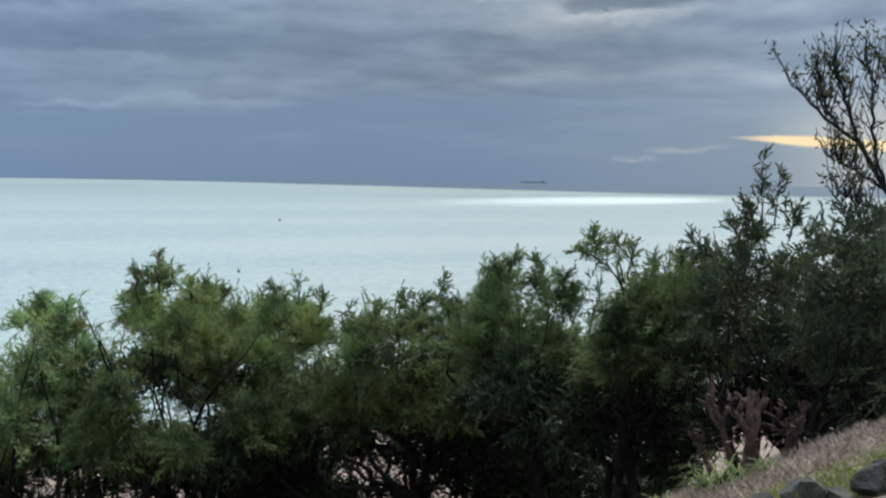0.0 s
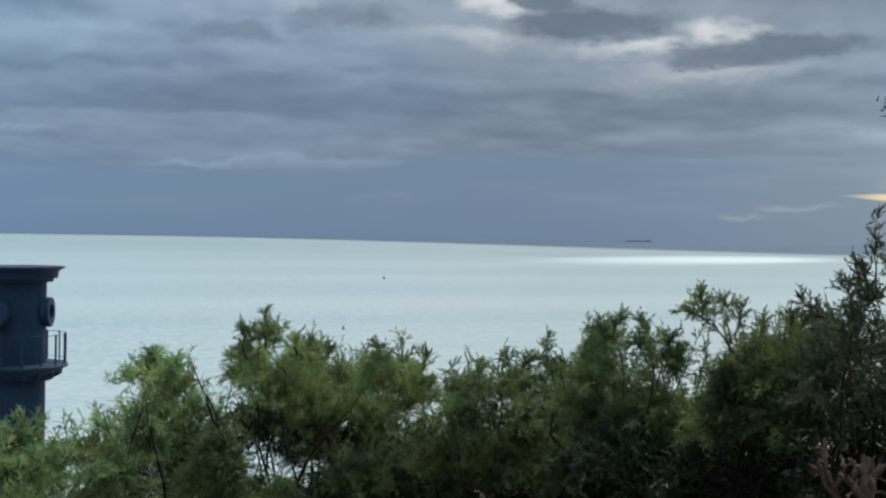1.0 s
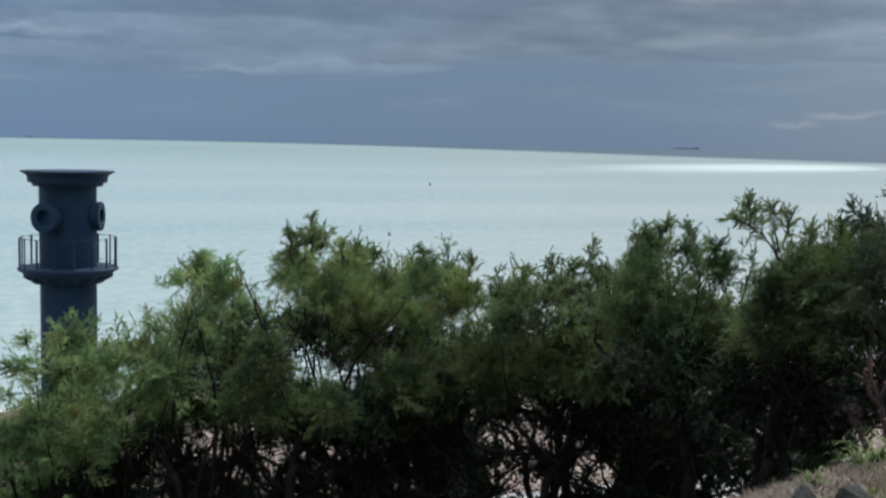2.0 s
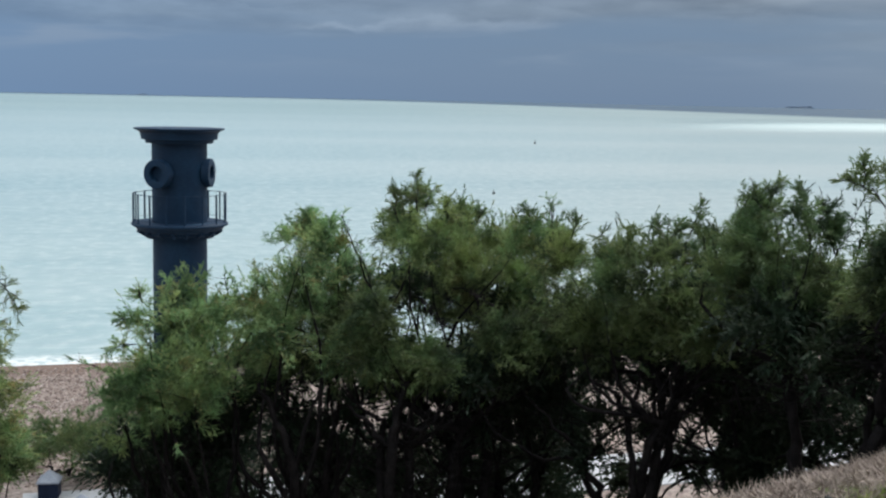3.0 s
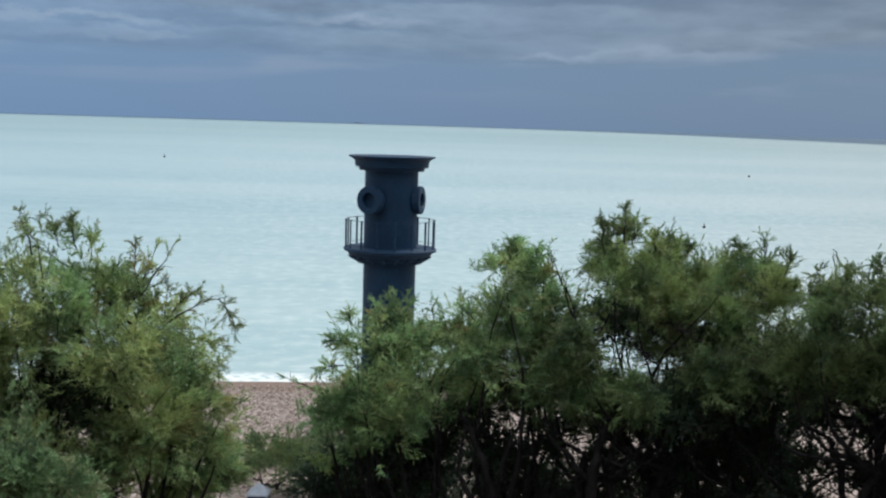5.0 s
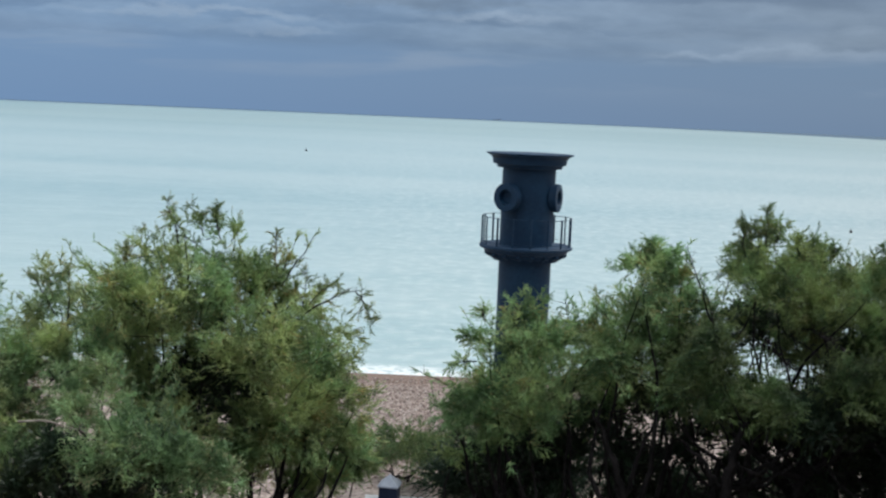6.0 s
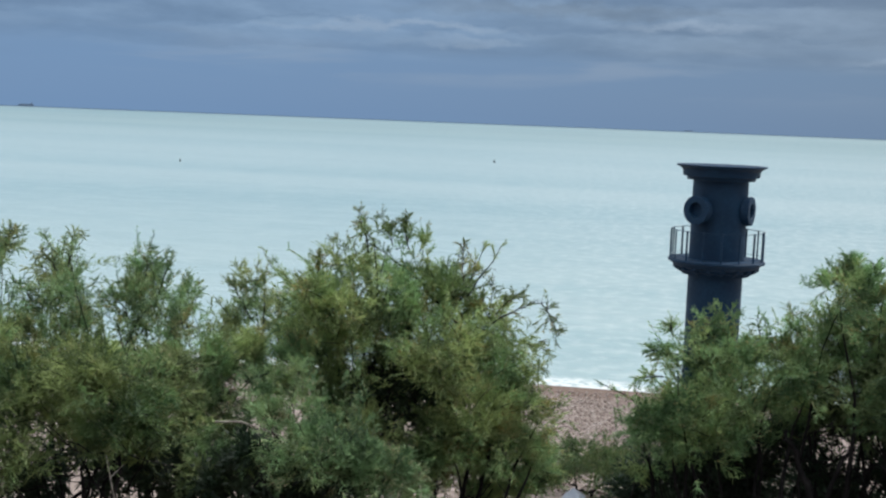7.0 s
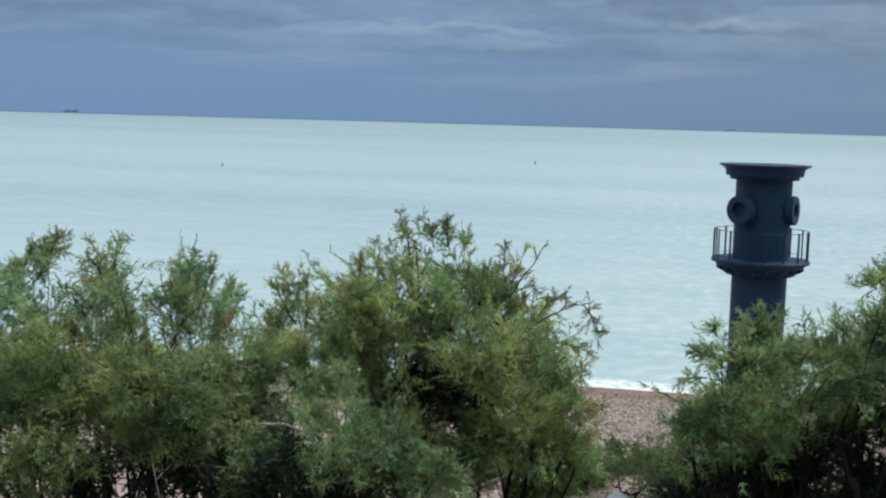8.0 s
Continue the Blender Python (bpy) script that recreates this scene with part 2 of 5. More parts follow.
LEAF = {
    "tamarisk": leaf_material("tamarisk_leaf", (0.086, 0.130, 0.058), (0.430, 0.535, 0.250), (0.40, 0.25, 0.09), 0.6),
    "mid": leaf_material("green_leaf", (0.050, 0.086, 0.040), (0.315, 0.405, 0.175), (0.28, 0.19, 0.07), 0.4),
    # tamarisk leaf again, darkened: the right-hand trees' shade is put into the colour
    "deep": leaf_material("shaded_green_leaf", (0.020, 0.039, 0.020), (0.192, 0.267, 0.118), (0.17, 0.12, 0.05), 0.3),
    "sparse": leaf_material("olive_leaf", (0.108, 0.150, 0.074), (0.430, 0.510, 0.260), (0.45, 0.29, 0.11), 0.6),
    "bush": leaf_material("grey_green_leaf", (0.075, 0.112, 0.055), (0.350, 0.430, 0.215), (0.36, 0.29, 0.17), 0.6),
    "shrub": leaf_material("shrub_leaf", (0.062, 0.098, 0.040), (0.185, 0.238, 0.100), (0.28, 0.22, 0.12), 0.5),
    # near-black leaves: the shade below the crowns is put into this colour
    "under": leaf_material("shade_fill_leaf", (0.017, 0.032, 0.021), (0.044, 0.068, 0.040), (0.05, 0.045, 0.02), 0.4),
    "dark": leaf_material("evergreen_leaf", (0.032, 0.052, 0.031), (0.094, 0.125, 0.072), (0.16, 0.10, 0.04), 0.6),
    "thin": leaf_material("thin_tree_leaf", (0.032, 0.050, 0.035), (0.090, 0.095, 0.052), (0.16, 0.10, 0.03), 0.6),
}
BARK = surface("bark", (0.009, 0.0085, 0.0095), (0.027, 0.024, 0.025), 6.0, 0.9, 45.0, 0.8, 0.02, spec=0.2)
BARK_PALE = surface("bark_dry", (0.19, 0.17, 0.15), (0.36, 0.33, 0.29), 8.0, 0.9, 60.0, 0.6, 0.01)
STEEL = surface("navy_painted_steel", (0.008, 0.031, 0.070), (0.011, 0.042, 0.090), 1.2, 0.6, 12.0, 0.06, 0.003, 0.0, spec=0.22, stain=(0.015, 0.047, 0.086))
SLAB = surface("promenade_concrete", (0.40, 0.43, 0.46), (0.52, 0.54, 0.56), 0.7, 0.75, 25.0, 0.3, 0.006, stain=(0.33, 0.34, 0.35))
HOOD = surface("pale_grey_hood", (0.25, 0.29, 0.35), (0.34, 0.38, 0.44), 3.0, 0.6, 30.0, 0.1, 0.003)
NAVY = surface("navy_bin", (0.006, 0.012, 0.030), (0.010, 0.018, 0.042), 3.0, 0.6, 30.0, 0.1, 0.003, spec=0.15)
ROCK = surface("garden_rock", (0.027, 0.031, 0.029), (0.074, 0.081, 0.076), 5.0, 0.9, 35.0, 0.9, 0.03, stain=(0.12, 0.15, 0.06))
STRAW = surface("straw", (0.22, 0.175, 0.15), (0.44, 0.375, 0.32), 3.0, 0.9, 60.0, 0.2, 0.004)
PATH = surface("gravel_path", (0.12, 0.108, 0.10), (0.19, 0.175, 0.162), 2.5, 0.9, 70.0, 0.7, 0.012)
MOSS = surface("short_grass", (0.13, 0.20, 0.035), (0.30, 0.38, 0.08), 4.0, 0.9, 60.0, 0.3, 0.004)
STRAP = surface("strap_leaf", (0.036, 0.064, 0.020), (0.155, 0.205, 0.075), 6.0, 0.85, 60.0, 0.2, 0.003, spec=0.15)
STUMP = surface("reddish_stem", (0.030, 0.019, 0.018), (0.095, 0.058, 0.055), 7.0, 0.85, 45.0, 0.7, 0.015)
WITHERED = surface("withered_leaf", (0.11, 0.070, 0.062), (0.28, 0.20, 0.18), 6.0, 0.9, 50.0, 0.2, 0.003)
# pale blue-grey: the distance haze is put into the hull colour
HULL = surface("hazed_ship_hull", (0.19, 0.25, 0.33), (0.22, 0.28, 0.36), 0.05, 0.7, 1.0, 0.1, 0.01)
BIRD = surface("dark_buoy", (0.03, 0.035, 0.04), (0.05, 0.055, 0.06), 2.0, 0.7, 20.0, 0.1, 0.003)

def pebble_material():
    m, n = material("beach_pebble")
    one = n.add("ShaderNodeNewGeometry").outputs["Random Per Island"]
    where = n.add("ShaderNodeTexCoord").outputs["Object"]
    col = n.mix(n.ramp(one, 0.0, 0.6), (0.150, 0.118, 0.105), (0.35, 0.285, 0.255))
    col = n.mix(n.ramp(one, 0.75, 1.0), col, (0.52, 0.48, 0.45))
    col = n.mix(n.ramp(n.noise(where, 14.0, 3.0, 0.6), 0.35, 0.7, 0.0, 0.35), col, (0.16, 0.125, 0.11))
    s = n.add("ShaderNodeBsdfPrincipled", ins={"Base Color": col, "Roughness": 0.85, "Specular IOR Level": 0.25})
    finish(n, s)
    return m


SHORE = radians(28.0)                              # the sea lies this far to the left of north
OUT = Vector((-math.sin(SHORE), math.cos(SHORE)))  # seaward
ALONG = Vector((math.cos(SHORE), math.sin(SHORE)))  # along the beach, to the right


def ground_material():
    m, n = material("ground_soil_and_shingle")
    where = n.add("ShaderNodeTexCoord").outputs["Object"]
    p = n.add("ShaderNodeSeparateXYZ", ins={0: where}).outputs
    q = n.math("ADD", n.math("MULTIPLY", p[0], OUT.x), n.math("MULTIPLY", p[1], OUT.y))
    rough_edge = n.math("MULTIPLY_ADD", n.noise(where, 0.35, 4.0), 5.0, q)
    cells = n.add("ShaderNodeTexVoronoi", ins={"Vector": where, "Scale": 7.0})
    stone = n.add("ShaderNodeSeparateColor", ins={0: cells.outputs["Color"]}).outputs[0]
    shingle = n.mix(stone, (0.13, 0.105, 0.095), (0.43, 0.375, 0.345))
    shingle = n.mix(n.ramp(n.noise(where, 0.5, 5.0, 0.6), 0.35, 0.65, 0.0, 0.6), shingle, (0.21, 0.165, 0.145))
    ridges = n.noise(n.vec(n.math("MULTIPLY", q, 0.5), n.math("MULTIPLY", n.math("ADD", n.math("MULTIPLY", p[0], ALONG.x), n.math("MULTIPLY", p[1], ALONG.y)), 0.03), 0.0), 1.0, 3.0)
    shingle = n.mix(n.ramp(ridges, 0.45, 0.6, 0.0, 0.35), shingle, (0.38, 0.32, 0.28))
    shingle = n.mix(n.ramp(n.noise(where, 2.6, 5.0, 0.7), 0.40, 0.62, 0.0, 0.55), shingle, (0.155, 0.120, 0.106))
    wet = n.ramp(n.math("MULTIPLY_ADD", n.noise(where, 0.25, 3.0), 1.5, q), 69.3, 70.8)
    shingle = n.mix(n.math("MULTIPLY", wet, 0.7), shingle, (0.13, 0.085, 0.065))
    soil = n.mix(n.ramp(n.noise(where, 1.2, 6.0, 0.65), 0.35, 0.65), (0.055, 0.045, 0.035), (0.13, 0.105, 0.08))
    soil = n.mix(n.ramp(n.noise(where, 2.2, 4.0), 0.58, 0.68), soil, (0.09, 0.11, 0.04))
    col = n.mix(n.ramp(rough_edge, 37.0, 41.0), soil, shingle)
    s = n.add("ShaderNodeBsdfPrincipled", ins={"Base Color": col, "Roughness": 0.9, "Specular IOR Level": 0.25})
    finish(n, s, n.math("MULTIPLY_ADD", cells.outputs["Distance"], -0.6, n.noise(where, 8.0, 4.0)), 0.6, 0.05)
    return m


def sea_material():
    m, n = material("turbid_sea")
    where = n.add("ShaderNodeTexCoord").outputs["Object"]
    p = n.add("ShaderNodeSeparateXYZ", ins={0: where}).outputs
    q = n.math("ADD", n.math("MULTIPLY", p[0], OUT.x), n.math("MULTIPLY", p[1], OUT.y))
    a = n.math("ADD", n.math("MULTIPLY", p[0], ALONG.x), n.math("MULTIPLY", p[1], ALONG.y))
    sheet = n.vec(n.math("MULTIPLY", a, 0.6), q, 0.0)
    far = n.math("LOGARITHM", n.math("MAXIMUM", q, 1.0), 2.718)
    bands = n.noise(n.vec(n.math("MULTIPLY", a, 0.0006), n.math("MULTIPLY", far, 2.2), 0.0), 2.0, 4.0, 0.5)
    col = n.mix(n.ramp(bands, 0.35, 0.65), (0.235, 0.359, 0.394), (0.304, 0.414, 0.440))
    chop = n.noise(sheet, 0.22, 5.0, 0.6)
    col = n.mix(n.ramp(chop, 0.42, 0.62, 0.0, 0.28), col, (0.405, 0.515, 0.534))
    glint_fleck = n.noise(n.vec(n.math("MULTIPLY", a, 0.62), n.math("MULTIPLY", q, 0.55), 0.0), 1.0, 6.0, 0.65)
    bearing = n.math("ARCTAN2", p[0], p[1])
    # glitter painted as flecks: ruffled water off the tower, smooth further up the coast
    ruffled = n.math("MULTIPLY", n.ramp(bearing, -0.72, -0.48, 0.25, 1.0), n.ramp(bearing, -0.15, 0.12, 1.0, 0.35))
    col = n.mix(n.math("MULTIPLY", ruffled, n.ramp(glint_fleck, 0.45, 0.66, 0.0, 0.58)), col, (0.560, 0.635, 0.640))
    col = n.mix(n.math("MULTIPLY", ruffled, n.ramp(glint_fleck, 0.44, 0.32, 0.0, 0.32)), col, (0.21, 0.33, 0.365))
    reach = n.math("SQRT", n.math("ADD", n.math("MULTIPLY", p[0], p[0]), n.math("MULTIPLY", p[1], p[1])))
    deep_shade_at = n.math("MULTIPLY", reach, n.ramp(bearing, -0.35, 0.30, 1.0, 2.7))
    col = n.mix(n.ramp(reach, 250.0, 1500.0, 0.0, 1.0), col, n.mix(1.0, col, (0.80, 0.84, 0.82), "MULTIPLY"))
    # far water: deep blue with the cloud shadow put into its colour
    col = n.mix(n.ramp(deep_shade_at, 3500.0, 4100.0, 0.0, 0.98), col, (0.030, 0.078, 0.135))
    # milky shallows
    col = n.mix(n.ramp(q, 210.0, 80.0, 0.0, 0.40), col, (0.370, 0.475, 0.475))
    # greyer, less green water towards the right-hand coast
    col = n.mix(n.ramp(bearing, -0.45, 0.15), col, n.mix(1.0, col, (1.07, 0.975, 0.945), "MULTIPLY"))
    foam = n.math("MULTIPLY", n.ramp(n.math("MULTIPLY_ADD", n.noise(where, 0.30, 4.0), 4.0, q), 77.3, 75.2), n.ramp(n.noise(where, 1.7, 4.0), 0.38, 0.55))
    col = n.mix(foam, col, (0.74, 0.79, 0.79))
    s = n.add("ShaderNodeBsdfPrincipled", ins={"Base Color": col, "Roughness": 0.34, "IOR": 1.33, "Specular IOR Level": 0.45})
    waves = n.math("ADD", n.noise(sheet, 0.16, 4.0, 0.55), n.math("MULTIPLY", n.noise(sheet, 0.9, 3.0, 0.6), 0.35))
    finish(n, s, waves, 0.35, 1.2)
    return m


# ---- the lie of the land ----
EDGE = Vector((0.08, 4.85))                        # a point on the brow of the bank
FALL = Vector((-0.747, 0.664))                     # downhill
TOP, LOW = 14.35, 1.6


def soft_step(x, a, b):
    u = min(1.0, max(0.0, (x - a) / (b - a)))
    return u * u * (3 - 2 * u)


def ground_z(x, y):
    p = Vector((x, y))
    e, q = (p - EDGE).dot(FALL), p.dot(OUT)
    hill = TOP - 0.53 * (0.5 * (e + math.sqrt(e * e + 0.16)))
    shore = LOW - 1.6 * soft_step(q, 49, 71.2) - 2.5 * soft_step(q, 71.2, 98)
    k = 0.8
    z = 0.5 * (hill + shore + math.sqrt((hill - shore) ** 2 + k * k))
    return min(z, TOP) + 0.05 * (1 - soft_step(q, 40, 60)) * noise.noise((x * 0.9, y * 0.9, 0))


def sheet_mesh(name, xs, ys, height, mat):
    """A grid in beach coordinates (along, out)."""
    verts = []
    for b in ys:
        for a in xs:
            x, y = ALONG.x * a + OUT.x * b, ALONG.y * a + OUT.y * b
            verts.append((x, y, height(x, y)))
    w = len(xs)
    faces = [(j * w + i, j * w + i + 1, (j + 1) * w + i + 1, (j + 1) * w + i) for j in range(len(ys) - 1) for i in range(w - 1)]
    me = bpy.data.meshes.new(name)
    me.from_pydata(verts, [], faces)
    me.polygons.foreach_set("use_smooth", [True] * len(faces))
    me.materials.append(mat)
    return new(name, me)


def spaced(near, step, far, grow):
    out, x, d = [0.0], 0.0, step
    while x < far:
        if x > near:
            d *= grow
        x = min(far, x + d)
        out.append(x)
    return out


side = spaced(40, 0.5, 4500, 1.25)
xs = [-v for v in reversed(side[1:])] + side
ys = [-v for v in reversed(spaced(6, 0.5, 4500, 1.3)[1:])] + [0.5 * i for i in range(201)]
ground = tagged(sheet_mesh("ground", xs, ys, ground_z, ground_material()), "dry bank falling to a pinkish shingle beach", "ground", kind="structure")

sea_verts, sea_faces = [(0, 0, 0)], []
RINGS = (60, 150, 400, 1000, 2000, 3000, 4000, 4950)
for r in RINGS:
    for i in range(96):
        a = i * math.tau / 96
        sea_verts.append((r * math.cos(a), r * math.sin(a), 0))
sea_faces += [(0, 1 + i, 1 + (i + 1) % 96) for i in range(96)]
for k in range(len(RINGS) - 1):
    for i in range(96):
        a, b = 1 + k * 96 + i, 1 + k * 96 + (i + 1) % 96
        sea_faces.append((a, a + 96, b + 96, b))
me = bpy.data.meshes.new("sea")
me.from_pydata(sea_verts, [], sea_faces)
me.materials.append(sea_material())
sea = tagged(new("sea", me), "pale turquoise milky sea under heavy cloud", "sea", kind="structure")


# ---- builders ----
def part(name, bm, mat, parent=None, label="", smooth=False):
    me = bpy.data.meshes.new(name)
    bm.normal_update()
    bm.to_mesh(me)
    bm.free()
    if smooth:
        me.polygons.foreach_set("use_smooth", [True] * len(me.polygons))
    me.materials.append(mat)
    ob = new(name, me)
    if parent is not None:
        ob.parent = parent
    if label:
        ob["label"] = label
    return ob


def raw_part(name, verts, tris, mat, parent, smooth=False, label=""):
    """One mesh from arrays: verts (n, 3), tris (m, 3)."""
    me = bpy.data.meshes.new(name)
    verts, tris = np.asarray(verts, np.float32), np.asarray(tris, np.int32)
    me.vertices.add(len(verts))
    me.vertices.foreach_set("co", verts.ravel())
    me.loops.add(tris.size)
    me.loops.foreach_set("vertex_index", tris.ravel())
    me.polygons.add(len(tris))
    me.polygons.foreach_set("loop_start", np.arange(0, tris.size, 3, dtype=np.int32))
    me.update(calc_edges=True)
    if smooth:
        me.polygons.foreach_set("use_smooth", np.ones(len(tris), bool))
    me.materials.append(mat)
    ob = new(name, me)
    ob.parent = parent
    if label:
        ob["label"] = label
    return ob


def lathe(bm, profile, steps=48, m=Matrix()):
    """Turns a profile of (radius, height) about z, with closed ends where the radius is nought."""
    rows = []
    for r, z in profile:
        if r < 1e-6:
            rows.append([bm.verts.new(m @ Vector((0, 0, z)))])
        else:
            rows.append([bm.verts.new(m @ Vector((r * math.cos(i * math.tau / steps), r * math.sin(i * math.tau / steps), z))) for i in range(steps)])
    for a, b in zip(rows, rows[1:]):
        for i in range(steps):
            j = (i + 1) % steps
            if len(a) == 1 and len(b) == 1:
                continue
            if len(a) == 1:
                bm.faces.new((a[0], b[i], b[j]))
            elif len(b) == 1:
                bm.faces.new((a[i], b[0], a[j]))
            else:
                bm.faces.new((a[i], b[i], b[j], a[j]))
    bmesh.ops.recalc_face_normals(bm, faces=bm.faces)
    return bm


def rod(bm, a, b, r, steps=8):
    a, b = Vector(a), Vector(b)
    m = Matrix.Translation(a) @ (b - a).to_track_quat("Z", "Y").to_matrix().to_4x4()
    return lathe(bm, [(0, 0), (r, 0), (r, (b - a).length), (0, (b - a).length)], steps, m)


def box(bm, x0, y0, z0, x1, y1, z1, bevel=0.0):
    made = bmesh.ops.create_cube(bm, size=1.0, matrix=Matrix.Translation(((x0 + x1) / 2, (y0 + y1) / 2, (z0 + z1) / 2)) @ Matrix.Diagonal((x1 - x0, y1 - y0, z1 - z0, 1)))
    if bevel:
        edges = list({e for v in made["verts"] for e in v.link_edges})
        bmesh.ops.bevel(bm, geom=edges, offset=bevel, segments=2, affect="EDGES")
    return bm


def tubes(paths, sides=6):
    """Tapered tubes along polylines: paths of (points (k, 3), radii (k,)). Returns verts and tris."""
    vs, ts, base = [], [], 0
    for pts, rad in paths:
        pts, rad = np.asarray(pts, float), np.asarray(rad, float)
        tan = np.gradient(pts, axis=0)
        tan /= np.linalg.norm(tan, axis=1)[:, None] + 1e-9
        ref = np.array([0.31, 0.87, 0.11]) if abs(tan[0, 2]) > 0.8 else np.array([0.0, 0.0, 1.0])
        u = np.cross(tan, ref)
        u /= np.linalg.norm(u, axis=1)[:, None] + 1e-9
        w = np.cross(tan, u)
        ang = np.arange(sides) * math.tau / sides
        ring = pts[:, None] + rad[:, None, None] * (np.cos(ang)[None, :, None] * u[:, None] + np.sin(ang)[None, :, None] * w[:, None])
        k = len(pts)
        vs.append(ring.reshape(-1, 3))
        i, j = np.meshgrid(np.arange(k - 1), np.arange(sides), indexing="ij")
        a = base + i * sides + j
        b = base + i * sides + (j + 1) % sides
        ts.append(np.stack([a, a + sides, b], -1).reshape(-1, 3))
        ts.append(np.stack([b, a + sides, b + sides], -1).reshape(-1, 3))
        base += k * sides
    return np.concatenate(vs), np.concatenate(ts)


def bent(rng, a, b, k, sag, wander):
    """A wandering line from a to b, k points."""
    t = np.linspace(0, 1, k)[:, None]
    line = a + (b - a) * t
    line = line + np.array([0, 0, 1.0]) * (sag * np.sin(t * math.pi))
    wob = rng.normal(0, 1, (k, 3)).cumsum(0)
    wob -= wob[0] + (wob[-1] - wob[0]) * t
    return line + wob * wander


def blades(rng, origin, way, length, width):
    """One thin triangle for each origin, way and length."""
    n = len(origin)
    r = rng.normal(0, 1, (n, 3))
    s = np.cross(way, r)
    s /= np.linalg.norm(s, axis=1)[:, None] + 1e-9
    tip = origin + way * length[:, None]
    w = (width * 0.5)[:, None]
    v = np.stack([origin + s * w, tip, origin - s * w], 1).reshape(-1, 3)
    t = np.arange(3 * n).reshape(-1, 3)
    return v, t


# shape of each kind: branchlets per metre of clump radius, plume length, blades a plume, blade length, blade width, upward pull
HABIT = {
    "tamarisk": (262, 0.125, 8, 0.046, 0.0108, 0.50, "feathery green tamarisk tree with dark twisted trunks on the bank", "tree"),
    "mid": (250, 0.125, 8, 0.046, 0.0112, 0.45, "full green tamarisk tree with dark twisted trunks on the bank", "tree"),
    "deep": (250, 0.125, 8, 0.046, 0.0112, 0.45, "tamarisk tree, its green darkened for shade, with dark twisted trunks on the bank", "tree"),
    "sparse": (165, 0.11, 8, 0.042, 0.0100, 0.70, "sparse olive-green tamarisk with bare twigs showing", "tree"),
    "bush": (225, 0.12, 8, 0.046, 0.0104, 0.60, "bushy grey-green tamarisk low on the bank", "bush"),
    "shrub": (60, 0.26, 8, 0.095, 0.024, 0.4, "scrubby grey-green shrub above the shingle", "shrub"),
    "dark": (125, 0.13, 9, 0.040, 0.0145, 0.35, "dark evergreen tree with dense small leaves", "tree"),
    "under": (70, 0.24, 8, 0.085, 0.030, 0.2, "near-black filler foliage standing in for the shade under the trees", "shrub"),
}


def branchlets(rng, kind, C, R):
    """Arching branchlets that fan out of the clumps, away from the heart of the tree. Returns the points (n, 7, 3) of all."""
    lift = HABIT[kind][5]
    heart = np.array([C[:, 0].mean(), C[:, 1].mean(), C[:, 2].min() - 0.6])
    tall = np.percentile(C[:, 2] + 0.5 * R, 72)
    rows = []
    for c, r in zip(C, R):
        m = int(HABIT[kind][0] * (r + 0.55 * r * r)) + 6
        fan = c - heart
        fan /= np.linalg.norm(fan) + 1e-6
        d = rng.normal(0, 0.75, (m, 3)) + fan * 0.55 + np.array([0, 0, lift * 0.6])
        d /= np.linalg.norm(d, axis=1)[:, None]
        o = c + rng.normal(0, 0.34, (m, 3)) * r - fan * r * 0.25
        far = r * rng.uniform(0.50, 1.12, m) * (1 + 0.65 * np.minimum(d[:, 2], 0))
        # some tufts run on further than the rest, and leave gaps between them
        far *= 1.0 + 0.5 * np.array([noise.noise(Vector(c * 1.3 + v * 1.6)) for v in d])
        s = np.linspace(0, 1, 7)[None, :, None]
        line = o[:, None] + d[:, None] * (far[:, None, None] * s)
        line[..., 2] -= 0.18 * far[:, None] * s[..., 0] ** 2.2
        line = line + rng.normal(0, 0.012, line.shape).cumsum(1)
        if kind not in ("under", "shrub"):
            hollow = np.array([noise.noise(Vector(p) * 1.7 + Vector((7.3, 0, 0))) for p in line[:, 4]])
            # airy at the top, closer within
            closed = -0.32 if kind in ("mid", "deep", "dark") else -0.24
            line = line[hollow > np.where(line[:, 4, 2] > tall, -0.11, closed)]
        rows.append(line)
    return np.concatenate(rows)


def plumes(rng, kind, lines, per):
    """Feathery plumes set along the branchlets: start, way and length of each."""
    n = len(lines)
    u = np.clip(rng.beta(1.6, 1.0, (n, per)), 0, 0.999) * 6
    k = u.astype(int)
    f = (u - k)[..., None]
    row = np.arange(n)[:, None]
    p = lines[row, k] * (1 - f) + lines[row, k + 1] * f
    tan = lines[row, k + 1] - lines[row, k]
    tan /= np.linalg.norm(tan, axis=2)[..., None] + 1e-9
    w = tan * 0.85 + rng.normal(0, 0.40, (n, per, 3)) + np.array([0, 0, 0.12])
    w /= np.linalg.norm(w, axis=2)[..., None]
    size = HABIT[kind][1] * (0.55 + 0.8 * rng.rand(n, per))
    return p.reshape(-1, 3), w.reshape(-1, 3), size.ravel()


